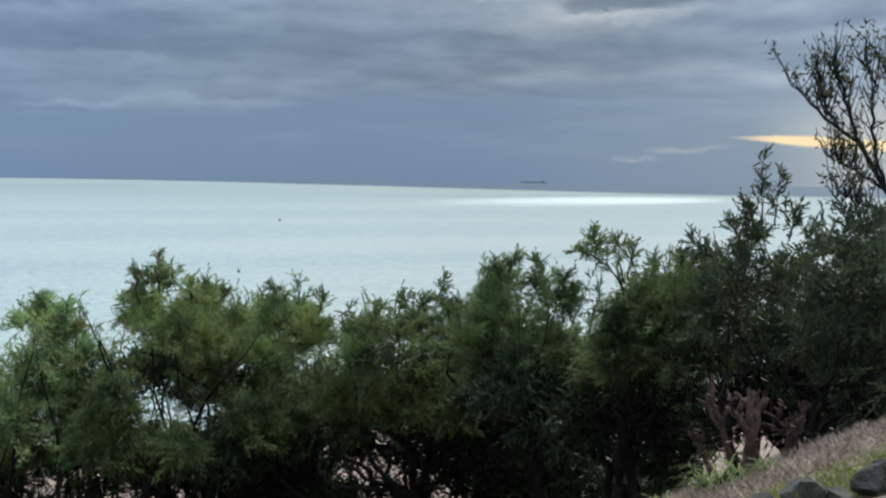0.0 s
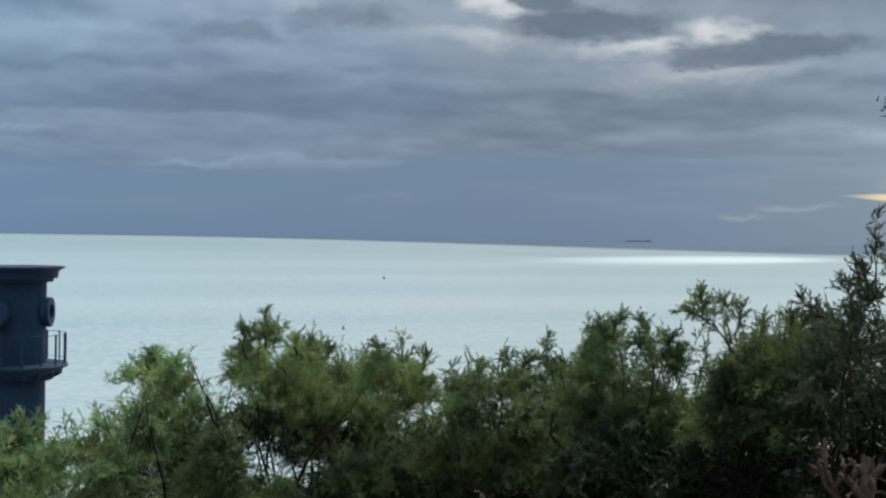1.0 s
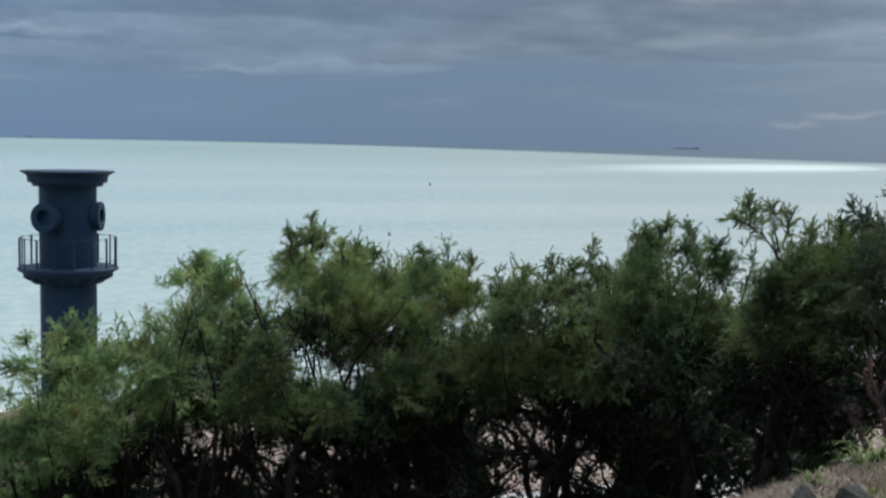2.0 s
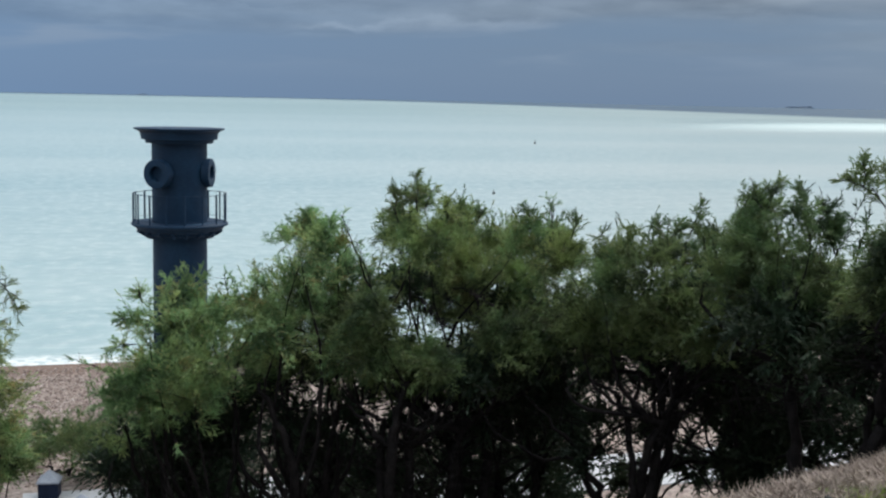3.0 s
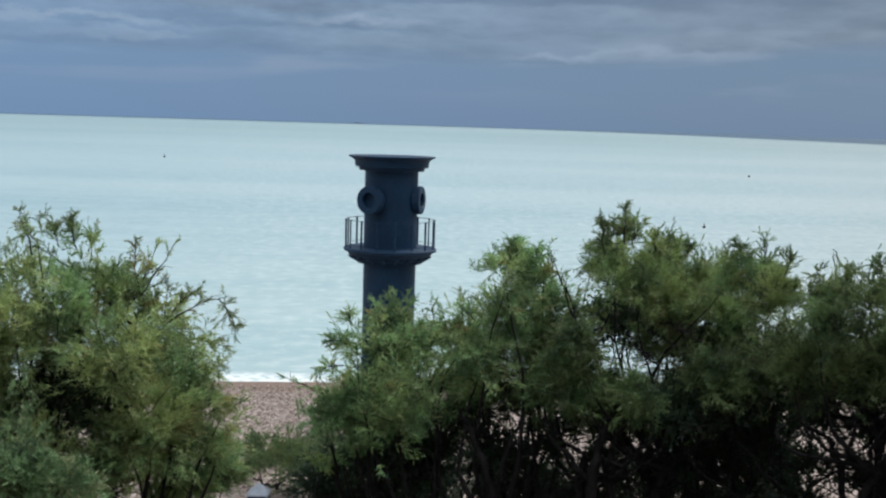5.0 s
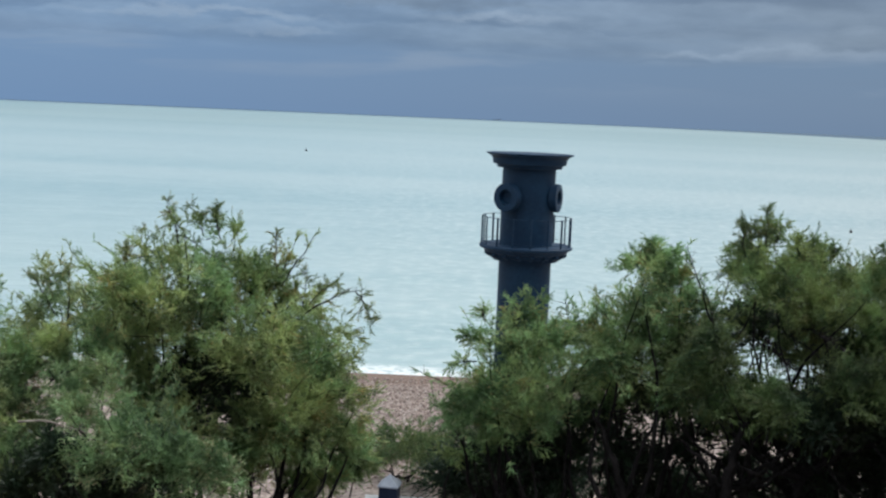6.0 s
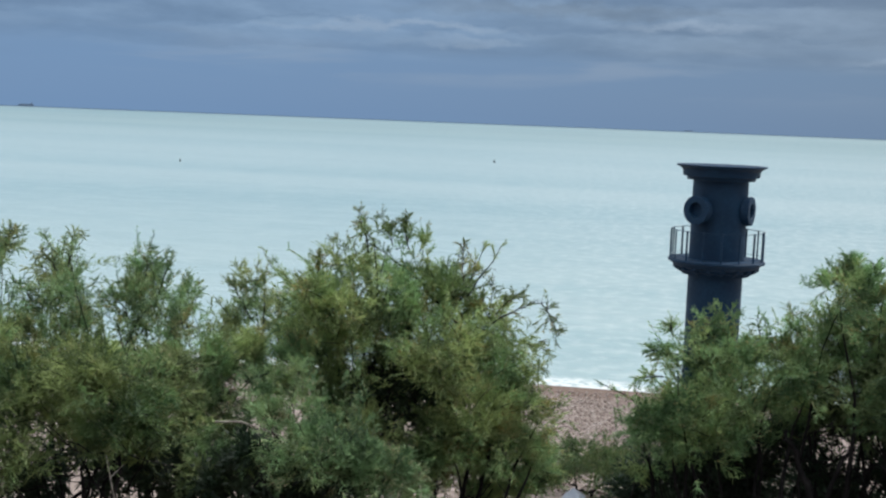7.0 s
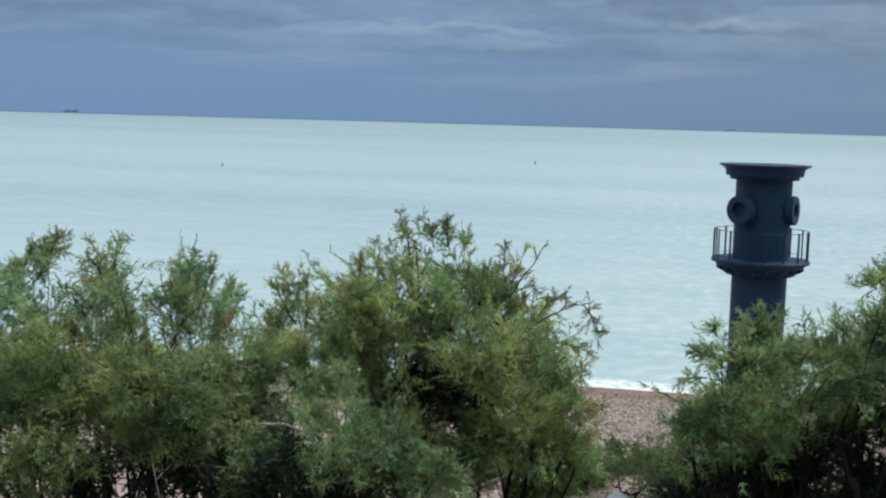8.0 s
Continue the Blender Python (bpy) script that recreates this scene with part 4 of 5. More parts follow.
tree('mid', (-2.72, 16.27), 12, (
    (-3.71, 15.43, 14.50, 0.29), (-4.19, 16.41, 14.15, 0.33), (-3.49, 15.69, 14.30, 0.33), (-3.29, 16.23, 14.29, 0.30), (-3.60, 15.20, 13.96, 0.45),
    (-3.42, 16.92, 13.77, 0.54), (-2.85, 16.99, 13.88, 0.45), (-2.24, 15.49, 14.20, 0.32), (-2.07, 17.20, 13.98, 0.38), (-1.67, 15.75, 13.90, 0.26),
    (-3.06, 15.82, 13.73, 0.41), (-2.52, 16.50, 13.55, 0.43), (-2.05, 17.18, 13.41, 0.45), (-3.99, 16.67, 13.42, 0.30), (-1.23, 15.55, 13.94, 0.14),
    (-2.47, 16.36, 13.09, 0.33), (-2.32, 16.43, 12.94, 0.39), (-4.31, 15.90, 13.12, 0.38), (-2.23, 16.84, 13.08, 0.44), (-1.56, 15.81, 13.18, 0.37),
    (-2.77, 16.75, 12.68, 0.40), (-3.03, 15.91, 13.18, 0.24), (-3.59, 15.80, 13.11, 0.21), (-3.31, 15.86, 13.03, 0.18),
), (
    (-3.61, 15.20, 14.49, -3.70, 15.48, 14.93, 0.00, 0.90), (-3.86, 15.20, 14.33, -3.95, 15.30, 14.72, 0.00, 0.70),
    (-3.50, 15.16, 14.54, -3.49, 15.62, 14.76, 0.00, 0.90), (-3.30, 15.66, 14.37, -3.19, 15.23, 14.64, 0.00, 1.00),
    (-2.99, 15.75, 14.31, -2.75, 15.38, 14.51, 0.00, 0.80), (-1.86, 15.58, 14.24, -1.91, 15.76, 14.61, 0.00, 0.40),
    (-2.14, 15.88, 14.25, -2.27, 15.88, 14.52, 0.00, 0.90), (-1.61, 15.47, 14.20, -1.58, 15.69, 14.45, 0.00, 0.80),
    (-3.74, 15.38, 13.27, -3.10, 15.48, 12.84, 0.05, 0.00), (-3.45, 15.56, 13.39, -2.69, 15.33, 13.03, 0.06, 0.00),
    (-3.24, 15.60, 13.44, -2.58, 15.25, 13.29, 0.06, 0.00), (-3.62, 15.19, 13.39, -3.23, 15.19, 12.99, 0.04, 0.00),
    (-2.95, 15.43, 13.50, -2.67, 15.69, 12.89, 0.04, 0.00),
))
# stands below the canopy: its shade comes from the darker leaf colour
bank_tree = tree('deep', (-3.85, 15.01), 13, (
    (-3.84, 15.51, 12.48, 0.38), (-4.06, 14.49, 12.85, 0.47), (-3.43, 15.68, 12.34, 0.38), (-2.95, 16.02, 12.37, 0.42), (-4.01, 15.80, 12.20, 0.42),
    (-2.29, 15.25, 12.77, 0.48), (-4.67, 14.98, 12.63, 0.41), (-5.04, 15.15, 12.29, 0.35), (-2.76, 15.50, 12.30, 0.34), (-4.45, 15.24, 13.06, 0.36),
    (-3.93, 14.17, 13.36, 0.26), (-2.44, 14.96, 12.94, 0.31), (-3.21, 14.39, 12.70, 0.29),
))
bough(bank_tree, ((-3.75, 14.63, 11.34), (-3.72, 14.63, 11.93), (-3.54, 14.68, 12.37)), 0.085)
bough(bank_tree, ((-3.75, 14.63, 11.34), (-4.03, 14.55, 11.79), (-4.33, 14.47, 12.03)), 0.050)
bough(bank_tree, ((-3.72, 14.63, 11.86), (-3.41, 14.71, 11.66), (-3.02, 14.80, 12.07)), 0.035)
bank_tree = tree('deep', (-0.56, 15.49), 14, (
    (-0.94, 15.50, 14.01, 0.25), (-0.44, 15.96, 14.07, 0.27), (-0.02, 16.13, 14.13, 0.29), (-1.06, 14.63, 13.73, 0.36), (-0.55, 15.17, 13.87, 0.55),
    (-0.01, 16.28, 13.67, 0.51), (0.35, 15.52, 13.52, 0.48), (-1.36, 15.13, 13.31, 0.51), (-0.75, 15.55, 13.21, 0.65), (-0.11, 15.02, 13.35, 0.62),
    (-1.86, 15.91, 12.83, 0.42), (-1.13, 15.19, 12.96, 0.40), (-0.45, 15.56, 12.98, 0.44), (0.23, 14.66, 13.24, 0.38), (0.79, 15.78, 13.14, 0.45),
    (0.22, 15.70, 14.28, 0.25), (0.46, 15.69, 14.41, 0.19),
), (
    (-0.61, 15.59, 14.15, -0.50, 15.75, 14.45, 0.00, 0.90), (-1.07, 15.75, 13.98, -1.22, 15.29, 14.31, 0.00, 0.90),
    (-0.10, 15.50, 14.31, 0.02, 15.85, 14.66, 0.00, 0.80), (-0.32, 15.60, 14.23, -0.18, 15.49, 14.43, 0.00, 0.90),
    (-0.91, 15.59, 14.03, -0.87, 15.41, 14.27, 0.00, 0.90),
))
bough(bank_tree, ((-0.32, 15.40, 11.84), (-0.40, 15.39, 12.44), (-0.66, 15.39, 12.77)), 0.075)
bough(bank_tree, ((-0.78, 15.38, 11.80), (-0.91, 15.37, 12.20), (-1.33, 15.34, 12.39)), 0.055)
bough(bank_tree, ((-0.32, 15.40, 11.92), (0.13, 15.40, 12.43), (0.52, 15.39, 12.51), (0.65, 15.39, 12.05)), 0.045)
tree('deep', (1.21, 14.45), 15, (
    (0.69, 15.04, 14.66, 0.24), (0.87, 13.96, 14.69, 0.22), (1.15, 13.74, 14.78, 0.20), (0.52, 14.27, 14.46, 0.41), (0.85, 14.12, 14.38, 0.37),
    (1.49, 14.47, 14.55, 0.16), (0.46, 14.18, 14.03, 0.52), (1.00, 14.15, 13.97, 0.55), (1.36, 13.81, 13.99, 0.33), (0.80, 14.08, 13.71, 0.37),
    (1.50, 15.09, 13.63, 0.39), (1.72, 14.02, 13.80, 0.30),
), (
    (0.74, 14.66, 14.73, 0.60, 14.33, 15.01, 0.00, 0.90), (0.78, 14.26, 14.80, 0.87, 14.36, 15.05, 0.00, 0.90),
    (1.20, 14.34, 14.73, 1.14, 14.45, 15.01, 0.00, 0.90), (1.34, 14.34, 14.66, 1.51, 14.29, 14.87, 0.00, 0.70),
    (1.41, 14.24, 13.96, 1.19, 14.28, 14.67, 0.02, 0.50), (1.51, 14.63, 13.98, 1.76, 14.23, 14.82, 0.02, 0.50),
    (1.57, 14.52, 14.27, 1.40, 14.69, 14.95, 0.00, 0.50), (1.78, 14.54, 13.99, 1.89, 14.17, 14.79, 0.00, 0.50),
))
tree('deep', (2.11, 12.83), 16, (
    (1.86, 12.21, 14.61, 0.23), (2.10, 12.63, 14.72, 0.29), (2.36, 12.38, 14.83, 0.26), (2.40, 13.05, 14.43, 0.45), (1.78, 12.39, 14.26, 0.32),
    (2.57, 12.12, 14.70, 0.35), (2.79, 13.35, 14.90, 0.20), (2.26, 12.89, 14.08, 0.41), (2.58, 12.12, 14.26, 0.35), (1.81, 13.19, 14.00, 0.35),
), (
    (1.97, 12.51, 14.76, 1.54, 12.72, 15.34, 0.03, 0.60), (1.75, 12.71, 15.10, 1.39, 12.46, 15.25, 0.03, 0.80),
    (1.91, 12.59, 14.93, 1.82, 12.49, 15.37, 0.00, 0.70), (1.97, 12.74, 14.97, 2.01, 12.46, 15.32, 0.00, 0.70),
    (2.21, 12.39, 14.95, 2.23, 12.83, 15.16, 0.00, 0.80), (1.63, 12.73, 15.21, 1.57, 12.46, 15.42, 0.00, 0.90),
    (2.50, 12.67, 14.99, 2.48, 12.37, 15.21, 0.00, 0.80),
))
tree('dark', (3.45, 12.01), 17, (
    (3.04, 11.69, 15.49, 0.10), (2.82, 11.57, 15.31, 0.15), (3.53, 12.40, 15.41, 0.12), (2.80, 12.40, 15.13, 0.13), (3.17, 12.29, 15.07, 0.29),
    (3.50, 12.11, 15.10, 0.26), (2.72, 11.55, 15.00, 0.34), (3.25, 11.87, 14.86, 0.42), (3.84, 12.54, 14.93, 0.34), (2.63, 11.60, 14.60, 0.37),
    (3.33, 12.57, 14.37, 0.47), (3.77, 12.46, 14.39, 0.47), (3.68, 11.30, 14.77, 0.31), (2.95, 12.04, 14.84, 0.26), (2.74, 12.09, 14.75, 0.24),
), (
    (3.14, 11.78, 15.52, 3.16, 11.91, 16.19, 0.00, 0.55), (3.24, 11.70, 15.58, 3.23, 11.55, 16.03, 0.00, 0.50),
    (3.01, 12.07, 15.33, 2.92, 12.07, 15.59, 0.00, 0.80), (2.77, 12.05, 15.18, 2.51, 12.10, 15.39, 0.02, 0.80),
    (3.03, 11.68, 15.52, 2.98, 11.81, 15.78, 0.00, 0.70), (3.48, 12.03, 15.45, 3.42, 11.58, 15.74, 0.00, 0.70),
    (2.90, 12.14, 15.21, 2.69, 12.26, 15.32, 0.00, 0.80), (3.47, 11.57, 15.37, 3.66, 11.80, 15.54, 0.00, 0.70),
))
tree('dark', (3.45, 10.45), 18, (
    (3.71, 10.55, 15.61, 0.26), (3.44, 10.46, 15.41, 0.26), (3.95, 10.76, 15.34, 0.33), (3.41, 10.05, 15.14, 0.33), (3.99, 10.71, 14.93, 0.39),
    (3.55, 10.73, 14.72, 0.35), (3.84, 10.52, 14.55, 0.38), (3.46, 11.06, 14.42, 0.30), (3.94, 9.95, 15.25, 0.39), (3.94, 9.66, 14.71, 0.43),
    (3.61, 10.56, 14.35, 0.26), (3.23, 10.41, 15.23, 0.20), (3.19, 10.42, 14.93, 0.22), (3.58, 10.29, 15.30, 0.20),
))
tree('tamarisk', (-11.60, 8.37), 27, (
    (-12.12, 7.37, 13.22, 0.35), (-12.33, 8.17, 12.94, 0.35), (-11.80, 8.72, 12.98, 0.34), (-11.49, 9.46, 12.86, 0.35), (-10.49, 9.45, 13.05, 0.31),
    (-10.72, 10.57, 12.64, 0.33), (-11.77, 9.16, 12.60, 0.35), (-12.07, 6.79, 13.24, 0.36), (-10.31, 9.77, 13.20, 0.22), (-9.93, 10.15, 13.12, 0.23),
))
# filler foliage added under the crowns to stand in for deep shade
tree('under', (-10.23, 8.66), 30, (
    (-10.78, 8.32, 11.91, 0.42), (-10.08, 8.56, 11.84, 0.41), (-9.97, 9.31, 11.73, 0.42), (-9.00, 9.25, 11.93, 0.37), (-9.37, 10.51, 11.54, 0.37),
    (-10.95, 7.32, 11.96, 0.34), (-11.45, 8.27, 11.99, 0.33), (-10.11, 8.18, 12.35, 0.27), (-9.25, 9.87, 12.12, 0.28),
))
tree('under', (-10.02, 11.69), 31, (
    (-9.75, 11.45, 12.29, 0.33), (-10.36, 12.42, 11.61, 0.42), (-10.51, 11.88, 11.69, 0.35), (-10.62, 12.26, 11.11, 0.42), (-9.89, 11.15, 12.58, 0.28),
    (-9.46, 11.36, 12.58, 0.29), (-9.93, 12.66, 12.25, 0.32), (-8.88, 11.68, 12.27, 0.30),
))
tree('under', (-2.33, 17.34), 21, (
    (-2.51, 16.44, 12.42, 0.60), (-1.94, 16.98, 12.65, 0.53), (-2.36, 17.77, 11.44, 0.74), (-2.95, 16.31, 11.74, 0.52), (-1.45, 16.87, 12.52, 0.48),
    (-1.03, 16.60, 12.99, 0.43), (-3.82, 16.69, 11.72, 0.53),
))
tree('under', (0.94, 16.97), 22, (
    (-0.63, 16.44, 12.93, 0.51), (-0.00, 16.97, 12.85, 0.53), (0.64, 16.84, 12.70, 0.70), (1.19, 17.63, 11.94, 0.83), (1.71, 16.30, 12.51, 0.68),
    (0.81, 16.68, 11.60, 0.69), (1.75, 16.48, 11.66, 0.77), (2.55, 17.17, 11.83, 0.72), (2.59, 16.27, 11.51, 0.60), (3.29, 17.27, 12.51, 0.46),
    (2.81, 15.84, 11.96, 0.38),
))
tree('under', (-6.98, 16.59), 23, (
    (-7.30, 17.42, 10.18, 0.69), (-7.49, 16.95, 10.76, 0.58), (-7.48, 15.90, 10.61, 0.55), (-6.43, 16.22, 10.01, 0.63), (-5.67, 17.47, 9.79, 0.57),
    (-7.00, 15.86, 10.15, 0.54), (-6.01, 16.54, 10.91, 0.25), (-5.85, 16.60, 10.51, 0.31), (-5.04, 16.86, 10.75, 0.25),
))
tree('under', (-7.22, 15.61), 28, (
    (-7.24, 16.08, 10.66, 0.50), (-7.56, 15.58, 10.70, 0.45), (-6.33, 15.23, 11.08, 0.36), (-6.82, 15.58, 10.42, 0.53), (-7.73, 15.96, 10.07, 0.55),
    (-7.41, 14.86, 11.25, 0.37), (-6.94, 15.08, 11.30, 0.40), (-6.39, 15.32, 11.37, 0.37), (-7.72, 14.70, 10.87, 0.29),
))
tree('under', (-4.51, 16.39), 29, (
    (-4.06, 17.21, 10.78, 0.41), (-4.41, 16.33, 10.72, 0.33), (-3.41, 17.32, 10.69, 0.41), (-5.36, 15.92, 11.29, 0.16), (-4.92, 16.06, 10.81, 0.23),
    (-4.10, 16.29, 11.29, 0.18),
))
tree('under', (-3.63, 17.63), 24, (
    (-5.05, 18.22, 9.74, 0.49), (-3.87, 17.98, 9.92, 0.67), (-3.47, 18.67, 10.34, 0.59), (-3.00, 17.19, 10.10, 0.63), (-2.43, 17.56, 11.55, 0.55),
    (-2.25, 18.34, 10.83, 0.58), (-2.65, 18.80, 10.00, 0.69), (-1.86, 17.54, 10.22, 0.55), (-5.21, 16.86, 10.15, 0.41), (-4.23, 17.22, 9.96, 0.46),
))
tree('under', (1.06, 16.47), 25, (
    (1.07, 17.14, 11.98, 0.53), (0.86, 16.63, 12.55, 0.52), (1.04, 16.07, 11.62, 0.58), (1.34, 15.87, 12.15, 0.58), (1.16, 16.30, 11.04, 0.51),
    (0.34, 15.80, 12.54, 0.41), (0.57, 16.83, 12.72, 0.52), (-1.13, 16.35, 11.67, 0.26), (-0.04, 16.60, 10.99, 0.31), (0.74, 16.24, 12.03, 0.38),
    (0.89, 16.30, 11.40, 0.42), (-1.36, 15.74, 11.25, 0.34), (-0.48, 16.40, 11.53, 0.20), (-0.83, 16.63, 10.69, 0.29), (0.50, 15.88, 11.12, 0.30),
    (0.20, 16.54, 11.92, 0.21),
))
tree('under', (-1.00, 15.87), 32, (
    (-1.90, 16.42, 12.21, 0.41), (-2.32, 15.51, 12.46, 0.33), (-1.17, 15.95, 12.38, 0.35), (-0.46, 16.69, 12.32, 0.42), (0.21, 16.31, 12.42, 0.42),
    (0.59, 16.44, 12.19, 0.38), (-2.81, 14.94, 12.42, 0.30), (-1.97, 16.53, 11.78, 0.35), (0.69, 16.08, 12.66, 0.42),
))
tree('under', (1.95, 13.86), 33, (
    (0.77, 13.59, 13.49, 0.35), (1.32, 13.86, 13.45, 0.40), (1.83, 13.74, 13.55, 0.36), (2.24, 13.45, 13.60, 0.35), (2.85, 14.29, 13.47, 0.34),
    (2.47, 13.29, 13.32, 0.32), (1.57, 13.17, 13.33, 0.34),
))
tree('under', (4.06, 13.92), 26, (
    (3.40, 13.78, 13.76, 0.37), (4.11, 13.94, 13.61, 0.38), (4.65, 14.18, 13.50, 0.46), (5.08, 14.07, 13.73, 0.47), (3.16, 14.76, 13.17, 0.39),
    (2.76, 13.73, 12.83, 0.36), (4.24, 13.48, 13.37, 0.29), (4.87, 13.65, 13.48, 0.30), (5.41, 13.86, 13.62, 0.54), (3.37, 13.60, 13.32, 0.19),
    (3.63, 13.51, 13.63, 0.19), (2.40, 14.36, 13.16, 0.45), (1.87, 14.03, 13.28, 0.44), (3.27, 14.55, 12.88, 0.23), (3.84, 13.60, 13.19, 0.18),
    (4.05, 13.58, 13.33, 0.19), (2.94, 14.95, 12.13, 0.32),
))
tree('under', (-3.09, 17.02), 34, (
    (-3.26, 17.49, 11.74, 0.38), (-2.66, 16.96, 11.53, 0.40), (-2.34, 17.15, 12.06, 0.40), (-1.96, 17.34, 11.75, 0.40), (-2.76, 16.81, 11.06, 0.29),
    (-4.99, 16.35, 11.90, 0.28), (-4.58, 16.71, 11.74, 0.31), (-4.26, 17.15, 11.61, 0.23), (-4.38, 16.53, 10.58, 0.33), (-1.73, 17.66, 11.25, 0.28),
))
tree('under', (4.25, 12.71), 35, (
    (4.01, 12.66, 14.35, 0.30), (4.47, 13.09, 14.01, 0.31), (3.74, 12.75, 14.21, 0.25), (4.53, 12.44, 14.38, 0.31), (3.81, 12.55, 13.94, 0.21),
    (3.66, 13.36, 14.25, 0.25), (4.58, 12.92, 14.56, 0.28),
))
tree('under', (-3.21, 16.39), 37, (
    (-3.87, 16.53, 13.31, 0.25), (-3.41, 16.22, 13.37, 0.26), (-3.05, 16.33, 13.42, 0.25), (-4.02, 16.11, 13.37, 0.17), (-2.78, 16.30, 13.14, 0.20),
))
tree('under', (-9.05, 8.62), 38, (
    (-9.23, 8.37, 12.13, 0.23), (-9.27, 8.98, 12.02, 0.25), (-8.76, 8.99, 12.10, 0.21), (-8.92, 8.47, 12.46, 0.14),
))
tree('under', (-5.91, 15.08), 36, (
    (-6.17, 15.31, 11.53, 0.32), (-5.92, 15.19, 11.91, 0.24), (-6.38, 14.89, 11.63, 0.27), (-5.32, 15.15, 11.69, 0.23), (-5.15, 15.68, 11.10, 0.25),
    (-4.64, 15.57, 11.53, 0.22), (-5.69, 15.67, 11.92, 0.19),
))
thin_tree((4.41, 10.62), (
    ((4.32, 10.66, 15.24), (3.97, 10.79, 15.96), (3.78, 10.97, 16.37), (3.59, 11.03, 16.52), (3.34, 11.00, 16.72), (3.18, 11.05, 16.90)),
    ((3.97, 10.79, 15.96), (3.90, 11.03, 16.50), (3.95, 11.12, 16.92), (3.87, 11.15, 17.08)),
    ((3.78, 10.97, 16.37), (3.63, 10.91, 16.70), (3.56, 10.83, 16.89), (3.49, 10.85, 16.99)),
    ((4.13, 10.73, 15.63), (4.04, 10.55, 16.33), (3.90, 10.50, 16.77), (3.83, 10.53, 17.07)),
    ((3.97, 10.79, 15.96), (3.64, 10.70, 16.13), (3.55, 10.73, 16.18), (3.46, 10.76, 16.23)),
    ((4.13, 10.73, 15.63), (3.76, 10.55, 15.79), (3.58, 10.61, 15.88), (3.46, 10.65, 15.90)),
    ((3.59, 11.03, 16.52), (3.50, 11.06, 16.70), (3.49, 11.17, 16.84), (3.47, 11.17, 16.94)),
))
dead_limb(low_bush, ((-8.91, 7.97, 12.88), (-8.75, 8.16, 12.88), (-8.59, 8.33, 12.80), (-8.43, 8.48, 12.72)), 0.013)
dead_limb(front_tree, ((-8.64, 6.57, 12.41), (-8.67, 6.53, 12.67), (-8.69, 6.50, 12.88)), 0.006)
dead_limb(front_tree, ((-8.67, 6.53, 12.67), (-8.63, 6.60, 12.75), (-8.59, 6.63, 12.80)), 0.004)


# ---- the tower on the beach ----
def place(yaw_deg, far):
    a = radians(yaw_deg)
    return -math.sin(a) * far, math.cos(a) * far


def tower():
    x, y = place(24.55, 44.0)
    base = ground_z(x, y)
    root = tagged(new("steel_tower"), "dark navy steel column tower with railed platform and portholes", "tower")
    root.matrix_world = pose(x, y, base, 0, 0, 24.55)
    h = lambda z: z - base
    part("column", lathe(bmesh.new(), [(0, -0.3), (0.96, -0.3), (0.96, h(10.75)), (0.975, h(10.75)), (0.975, h(14.2)), (0, h(14.2))], 64), STEEL, root, smooth=False)
    platform = part("platform", lathe(bmesh.new(), [(0.98, h(10.78)), (1.20, h(10.78)), (1.20, h(10.89)), (1.34, h(10.92)), (1.36, h(11.02)), (1.52, h(11.08)), (1.58, h(11.20)), (1.69, h(11.22)), (1.71, h(11.25)), (1.71, h(11.31)), (1.67, h(11.34)), (0.98, h(11.34))], 64), STEEL, root)
    part("cap", lathe(bmesh.new(), [(0.98, h(14.15)), (1.19, h(14.17)), (1.21, h(14.28)), (1.34, h(14.30)), (1.37, h(14.52)), (1.46, h(14.60)), (1.59, h(14.66)), (1.59, h(14.70)), (1.30, h(14.66)), (0, h(14.62))], 64), STEEL, root, "flared steel cap")
    for turn, r in ((-34, 1.46), (74, 1.18)):
        m = Matrix.Translation((0, 0, h(13.12))) @ pose(0, 0, 0, 0, 0, turn) @ pose(0, 0, 0, 90, 0, 0)
        ring = part("porthole", lathe(bmesh.new(), [(0.36, 0.60), (0.36, r - 0.30), (0.49, r - 0.29), (0.515, r - 0.27), (0.515, r - 0.02), (0.495, r), (0.28, r), (0.265, r - 0.03), (0.265, r - 0.26), (0.0, r - 0.26)], 40, m), STEEL, root, "round flanged porthole")
        part("porthole_glass", lathe(bmesh.new(), [(0, r - 0.20), (0.262, r - 0.20), (0.262, r - 0.225), (0, r - 0.225)], 32, m), STEEL, ring)
    for i in range(18):
        c, s = math.cos(i * math.tau / 18), math.sin(i * math.tau / 18)
        part("bracket", rod(bmesh.new(), (c * 1.15, s * 1.15, h(10.86)), (c * 1.50, s * 1.50, h(11.04)), 0.075, 6), STEEL, platform)

    def hoop(z, r):
        pts = [(1.63 * math.cos(i * math.tau / 64), 1.63 * math.sin(i * math.tau / 64), h(z)) for i in range(65)]
        return tubes([(pts, [r] * 65)], 6)

    railing = raw_part("railing", *hoop(12.36, 0.012), STEEL, root, True, "thin steel hand rail on slim posts")
    raw_part("guard_wire", *hoop(11.46, 0.008), STEEL, railing, True)
    for i in range(16):
        a = i * math.tau / 16 + 0.1
        c, s = math.cos(a) * 1.63, math.sin(a) * 1.63
        part("railing_post", rod(bmesh.new(), (c, s, h(11.33)), (c, s, h(12.38)), 0.027 if i % 2 else 0.036, 8), STEEL, railing)
    return root


tower()


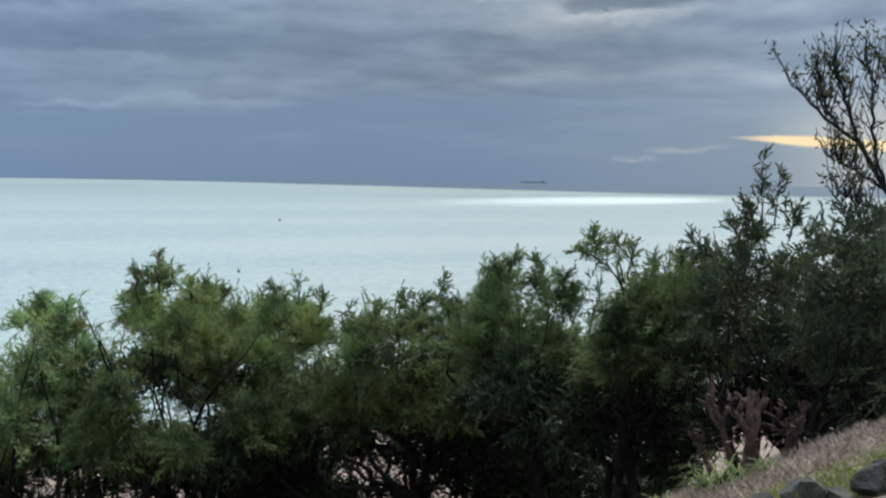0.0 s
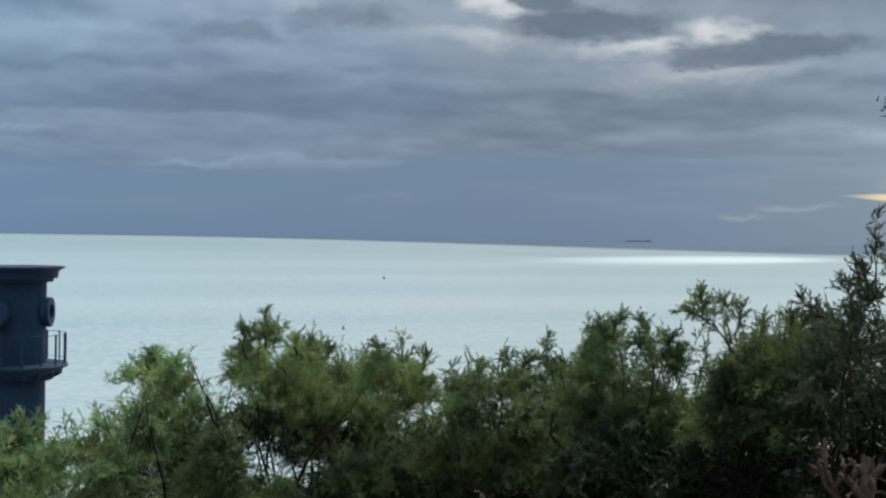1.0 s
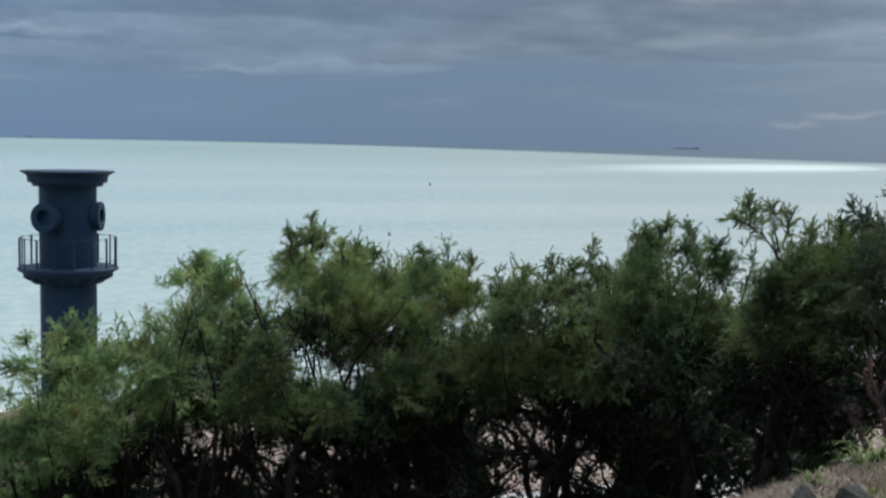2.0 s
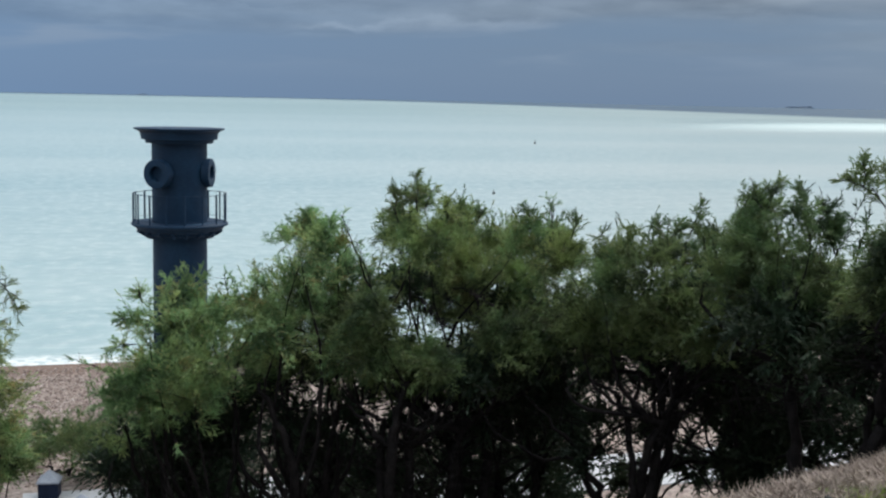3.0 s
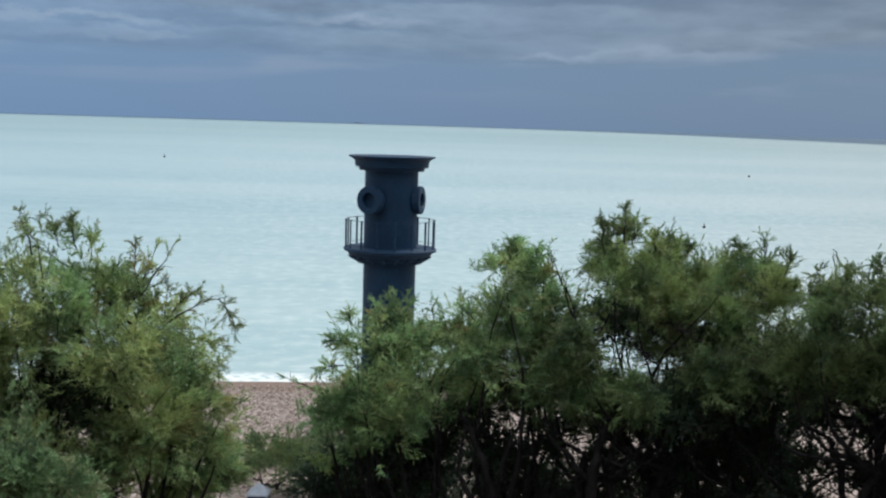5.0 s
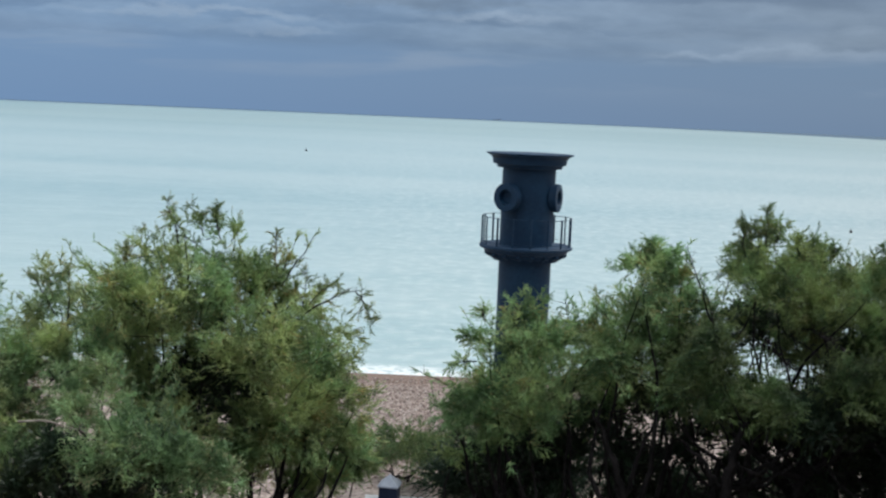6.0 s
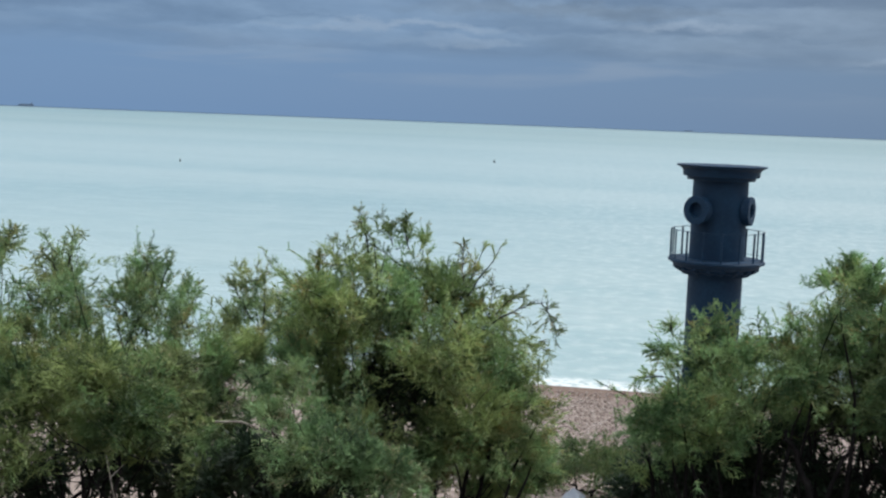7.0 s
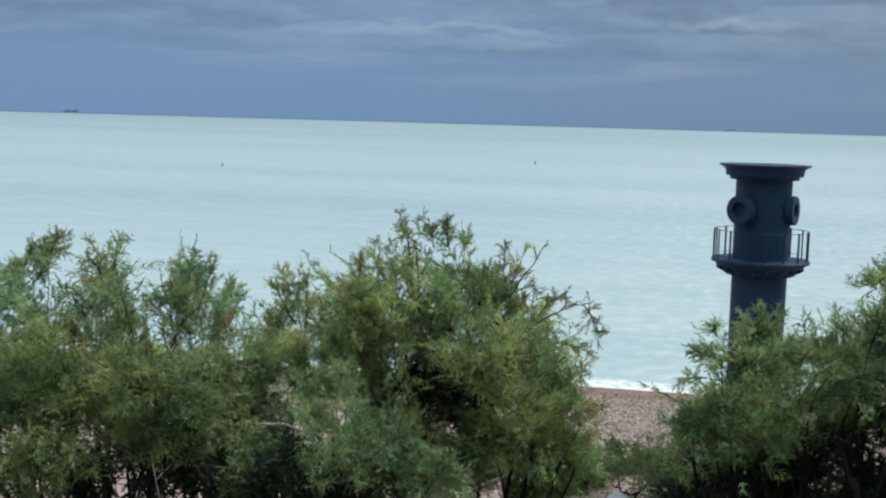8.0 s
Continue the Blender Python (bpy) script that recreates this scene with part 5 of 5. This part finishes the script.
# ---- the promenade and what stands on it ----
def strip(name, a0, a1, b0, b1, lift, mat, label):
    bm = bmesh.new()
    grid, na, nb = [], 40, 6
    for j in range(nb + 1):
        for i in range(na + 1):
            a, b = a0 + (a1 - a0) * i / na, b0 + (b1 - b0) * j / nb
            x, y = ALONG.x * a + OUT.x * b, ALONG.y * a + OUT.y * b
            grid.append(bm.verts.new((x, y, ground_z(x, y) + lift)))
    for j in range(nb):
        for i in range(na):
            k = j * (na + 1) + i
            bm.faces.new((grid[k], grid[k + 1], grid[k + na + 2], grid[k + na + 1]))
    ext = bmesh.ops.extrude_face_region(bm, geom=list(bm.faces))
    bmesh.ops.translate(bm, verts=[v for v in ext["geom"] if isinstance(v, bmesh.types.BMVert)], vec=(0, 0, -0.25))
    bmesh.ops.recalc_face_normals(bm, faces=bm.faces)
    return tagged(part(name, bm, mat), label, "promenade", kind="structure")


strip("promenade", -2.9, 60, 39.5, 43.6, 0.05, SLAB, "pale grey concrete promenade")


def litter_bin(x, y, turn):
    z = ground_z(x, y) + 0.05
    root = tagged(new("litter_bin"), "dark navy litter bin with pale pitched hood", "bin", "bins on the promenade")
    root.matrix_world = pose(x, y, z, 0, 0, turn)
    part("body", box(bmesh.new(), -0.42, -0.42, 0, 0.42, 0.42, 0.52, 0.02), NAVY, root)
    bm = bmesh.new()
    low = [bm.verts.new(v) for v in ((-0.47, -0.47, 0.52), (0.47, -0.47, 0.52), (0.47, 0.47, 0.52), (-0.47, 0.47, 0.52))]
    up = [bm.verts.new((v.co.x, v.co.y, 0.57)) for v in low]
    tip = bm.verts.new((0, 0, 0.92))
    bm.faces.new(low)
    for i in range(4):
        j = (i + 1) % 4
        bm.faces.new((low[i], low[j], up[j], up[i]))
        bm.faces.new((up[i], up[j], tip))
    bmesh.ops.recalc_face_normals(bm, faces=bm.faces)
    part("hood", bm, HOOD, root, "pale grey pitched hood")
    root.scale = (0.82, 0.82, 1.06)
    return root


litter_bin(*place(30.63, 43.2), 20)
litter_bin(*place(29.2, 40.2), 26)


def short_post(x, y):
    z = ground_z(x, y)
    root = tagged(new("bollard"), "short dark timber post beside the promenade", "bollard", "posts by the promenade")
    root.location = (x, y, z)
    part("post", lathe(bmesh.new(), [(0, -0.1), (0.07, -0.1), (0.07, 0.62), (0.05, 0.68), (0, 0.69)], 12), BARK, root)


for a in (33.6, 31.9):
    short_post(*place(a, 41.0))


# ---- the near bank: rocks, straw, grass ----
def rock(x, y, size, seed, tall=0.8):
    rng = np.random.RandomState(seed)
    bm = bmesh.new()
    bmesh.ops.create_icosphere(bm, subdivisions=3, radius=1.0)
    cuts = [(Vector(rng.normal(0, 1, 3)).normalized(), rng.uniform(0.45, 0.8)) for _ in range(14)]
    for v in bm.verts:
        for d, lim in cuts:
            over = v.co.dot(d) - lim
            if over > 0:
                v.co -= d * over
        v.co += v.co.normalized() * 0.07 * noise.noise(v.co * 2.1 + Vector((seed, 0, 0)))
        v.co = Vector((v.co.x * size, v.co.y * size * 0.8, v.co.z * size * tall))
    ob = part("rock", bm, ROCK)
    ob.matrix_world = pose(x, y, ground_z(x, y) + size * tall * 0.5, 0, 0, rng.uniform(0, 360))
    return tagged(ob, "weathered grey edging rock beside the path", "rock", "rocks edging the path")


for k, (x, y, size, tall) in enumerate(((0.12, 4.75, 0.07, 0.60), (0.36, 4.82, 0.06, 0.55), (0.59, 4.96, 0.08, 1.00), (0.73, 5.03, 0.07, 0.70), (0.80, 5.07, 0.05, 0.60), (0.93, 5.23, 0.13, 1.10), (1.14, 5.33, 0.07, 0.90), (1.23, 5.48, 0.12, 1.05), (1.64, 6.05, 0.11, 0.60), (1.88, 6.08, 0.155, 0.85), (2.05, 6.12, 0.13, 0.55), (2.29, 6.33, 0.115, 1.25), (2.43, 6.39, 0.14, 0.95))):
    rock(x, y, size, 40 + k, tall)


def tufts(name, count, mat, where, length, width, lean, label, seed):
    """Uncountable blades on the ground, as one object."""
    rng = np.random.RandomState(seed)
    spots = np.array([where(rng) for _ in range(count)])
    z = np.array([ground_z(x, y) for x, y in spots])
    o = np.column_stack([spots, z - 0.01])
    w = rng.normal(0, lean, (count, 3))
    w[:, 2] = np.abs(w[:, 2]) * 0.5 + 0.35
    w /= np.linalg.norm(w, axis=1)[:, None]
    v, f = blades(rng, o, w, length * (0.4 + rng.rand(count)), np.full(count, width) * (0.6 + 0.8 * rng.rand(count)))
    ob = raw_part(name, v, f, mat, None)
    return tagged(ob, label, "grass", kind="stuff")


BROW = Vector((0.664, 0.747))                      # along the brow of the bank


def garden_path():
    bm = bmesh.new()
    rows = []
    for i in range(61):
        l = -10 + 0.5 * i
        row = []
        for e in (-4.2, -3.4, -2.6, -1.8, -1.2, max(-1.15, -0.48 - 0.2 * max(0.0, l - 1.0) + 0.04 * math.sin(2.1 * l))):
            p = EDGE + BROW * l + FALL * e
            row.append(bm.verts.new((p.x, p.y, ground_z(p.x, p.y) + 0.03)))
        rows.append(row)
    for a, b in zip(rows, rows[1:]):
        for k in range(5):
            bm.faces.new((a[k], b[k], b[k + 1], a[k + 1]))
    bmesh.ops.recalc_face_normals(bm, faces=bm.faces)
    return tagged(part("path", bm, PATH), "worn greyish-brown gravel path on top of the bank", "path", kind="structure")


garden_path()


def on_bank(e0, e1, l0, l1):
    def pick(rng):
        p = EDGE + BROW * rng.uniform(l0, l1) + FALL * rng.uniform(e0, e1)
        return p.x, p.y
    return pick


tufts("dry_grass", 26000, STRAW, on_bank(-0.35, 1.6, -2.0, 8.0), 0.09, 0.009, 1.0, "matted dry straw-coloured grass on the bank", 71)
tufts("green_grass", 22000, MOSS, on_bank(-0.68, -0.18, -2.0, 8.0), 0.05, 0.006, 0.5, "short bright green grass among the rocks", 72)


def strap_clump(x, y, seed, count=46, reach=0.5):
    rng = np.random.RandomState(seed)
    z = ground_z(x, y)
    root = tagged(new("strap_leaf_plant"), "clump of long green strap leaves on the bank", "plant", "strap-leaved plants")
    root.location = (x, y, z)
    vs, ts = [], []
    for i in range(count):
        a, l = rng.uniform(0, math.tau), reach * rng.uniform(0.6, 1.2)
        out = np.array([math.cos(a), math.sin(a), 0])
        rise = rng.uniform(0.5, 1.1)
        side = np.array([-math.sin(a), math.cos(a), 0]) * 0.007
        b = len(vs)
        for k in range(5):
            u = k / 4
            c = out * (l * u * 0.75) + np.array([0, 0, l * (rise * u - 0.75 * u * u)])
            w = side * (1 - u ** 2 + 0.05)
            vs += [c - w, c + w]
        for k in range(4):
            p = b + 2 * k
            ts += [(p, p + 1, p + 3), (p, p + 3, p + 2)]
    raw_part("leaves", vs, ts, STRAP, root)


for k, (a, far, reach) in enumerate(((-13.4, 7.7, 0.42), (-14.2, 7.9, 0.34), (-10.6, 6.7, 0.20), (-12.8, 7.5, 0.32), (-15.4, 8.0, 0.24))):
    strap_clump(*place(a, far), 80 + k, 60, reach)


def branching_stem(x, y, seed):
    rng = np.random.RandomState(seed)
    root = tagged(new("dead_shrub"), "reddish-brown bare branching shrub stem with withered leaves", "shrub")
    root.location = (x, y, ground_z(x, y))
    paths = []
    def grow(p, d, r, l, level):
        q = p + d * l
        paths.append((bent(rng, p, q, 6, 0.0, 0.012), np.linspace(r, r * 0.75, 6)))
        if level:
            for s in (-1, 1, 0):
                e = d + rng.normal(0, 0.35, 3) + np.array([s * 0.4, 0, 0.25])
                grow(q, e / np.linalg.norm(e), r * 0.6, l * rng.uniform(0.45, 0.7), level - 1)
    for dx, dy, lean, r, l in ((0.0, 0.0, 0.05, 0.060, 0.36), (0.22, 0.10, 0.30, 0.034, 0.30), (-0.18, 0.08, -0.55, 0.030, 0.26), (-0.05, 0.20, -0.25, 0.028, 0.40), (0.36, 0.18, 0.10, 0.026, 0.34)):
        d = np.array([lean, 0.0, 1.0])
        grow(np.array([dx, dy, -0.1]), d / np.linalg.norm(d), r, l, 2)
    raw_part("stem", *tubes(paths, 8), STUMP, root, True)
    n = 90
    o = np.column_stack([rng.normal(0.02, 0.22, n), rng.normal(0.1, 0.15, n), rng.uniform(0.02, 0.70, n)])
    w = rng.normal(0, 1, (n, 3)) + np.array([0, 0, -0.4])
    w /= np.linalg.norm(w, axis=1)[:, None]
    raw_part("withered_leaves", *blades(rng, o, w, 0.04 + 0.06 * rng.rand(n), np.full(n, 0.012)), WITHERED, root, label="pale pinkish-brown withered leaves")


branching_stem(*place(-14.6, 8.9), 91)


# ---- scrub on the shingle ----
def by_the_beach(rng):
    k = rng.randint(26)
    a = 27.5 + 6.5 * ((k * 0.618) % 1.0)
    far = 45.5 + 8.0 * ((k * 0.377) % 1.0)
    x, y = place(a, far)
    return x + rng.normal(0, 0.32), y + rng.normal(0, 0.32)


tufts("beach_scrub", 9000, STRAP, by_the_beach, 0.34, 0.022, 0.6, "low grey-green scrub in tufts on the shingle", 73)
tufts("beach_straw", 3500, STRAW, by_the_beach, 0.40, 0.016, 0.6, "withered pale stalks among the scrub", 74)


def pebbles(count, yaw0, yaw1, far0, far1, seed):
    """Uncountable larger stones lying on the shingle, as one object."""
    rng = np.random.RandomState(seed)
    far = np.sqrt(rng.uniform(far0 ** 2, far1 ** 2, count))
    a = np.radians(rng.uniform(yaw0, yaw1, count))
    x, y = -np.sin(a) * far, np.cos(a) * far
    z = np.array([ground_z(p, q) for p, q in zip(x, y)])
    size = 0.035 + 0.075 * rng.rand(count) ** 2
    shape = np.array([(1, 0, 0), (0, 1, 0), (-1, 0, 0), (0, -1, 0), (0, 0, 0.6), (0, 0, -0.6)], float)
    v = shape[None] * (size[:, None, None] * rng.uniform(0.6, 1.4, (count, 6, 1)))
    t = rng.uniform(0, math.tau, count)
    c, s = np.cos(t)[:, None], np.sin(t)[:, None]
    v = np.stack([v[..., 0] * c - v[..., 1] * s + x[:, None], v[..., 0] * s + v[..., 1] * c + y[:, None], v[..., 2] + z[:, None] + 0.25 * size[:, None]], -1)
    tri = np.array([(0, 1, 4), (1, 2, 4), (2, 3, 4), (3, 0, 4), (1, 0, 5), (2, 1, 5), (3, 2, 5), (0, 3, 5)])
    f = (tri[None] + 6 * np.arange(count)[:, None, None]).reshape(-1, 3)
    ob = raw_part("beach_pebbles", v.reshape(-1, 3), f, pebble_material(), None)
    return tagged(ob, "grey and brown stones scattered over the shingle", "pebbles", kind="stuff")


pebbles(9000, 25.0, 35.0, 44.5, 71.0, 75)
pebbles(3500, -4.0, 25.0, 46.0, 66.0, 76)


# ---- out at sea ----
def ship(yaw_deg, far, length, height, name="cargo_ship"):
    x, y = place(yaw_deg, far)
    root = tagged(new(name), "far dark cargo ship on the horizon", "ship", "ships on the horizon")
    root.matrix_world = pose(x, y, 0, 0, 0, yaw_deg)
    part("hull", box(bmesh.new(), -length / 2, -8, -1, length / 2, 8, height * 0.45, 1.0), HULL, root)
    part("bridge", box(bmesh.new(), length * 0.28, -6, height * 0.45, length * 0.42, 6, height, 0.5), HULL, root)
    part("cargo", box(bmesh.new(), -length * 0.4, -6, height * 0.45, length * 0.22, 6, height * 0.65, 0.5), HULL, root)


ship(-4.25, 4800, 105, 9)
ship(56.8, 4800, 55, 11)
ship(26.2, 4850, 34, 5)


def buoy(yaw_deg, far, size):
    x, y = place(yaw_deg, far)
    root = tagged(new("buoy"), "small dark marker buoy floating on the sea", "buoy", "buoys")
    root.location = (x, y, 0)
    part("float", lathe(bmesh.new(), [(0, -0.1), (size * 0.5, 0), (size * 0.45, size * 0.6), (size * 0.12, size * 0.8), (size * 0.1, size * 1.5), (0, size * 1.55)], 14), BIRD, root)


for a, d, s in ((7.8, 430, 0.8), (9.7, 200, 0.5), (35.2, 450, 0.8), (50.0, 366, 0.6)):
    buoy(a, d, s)
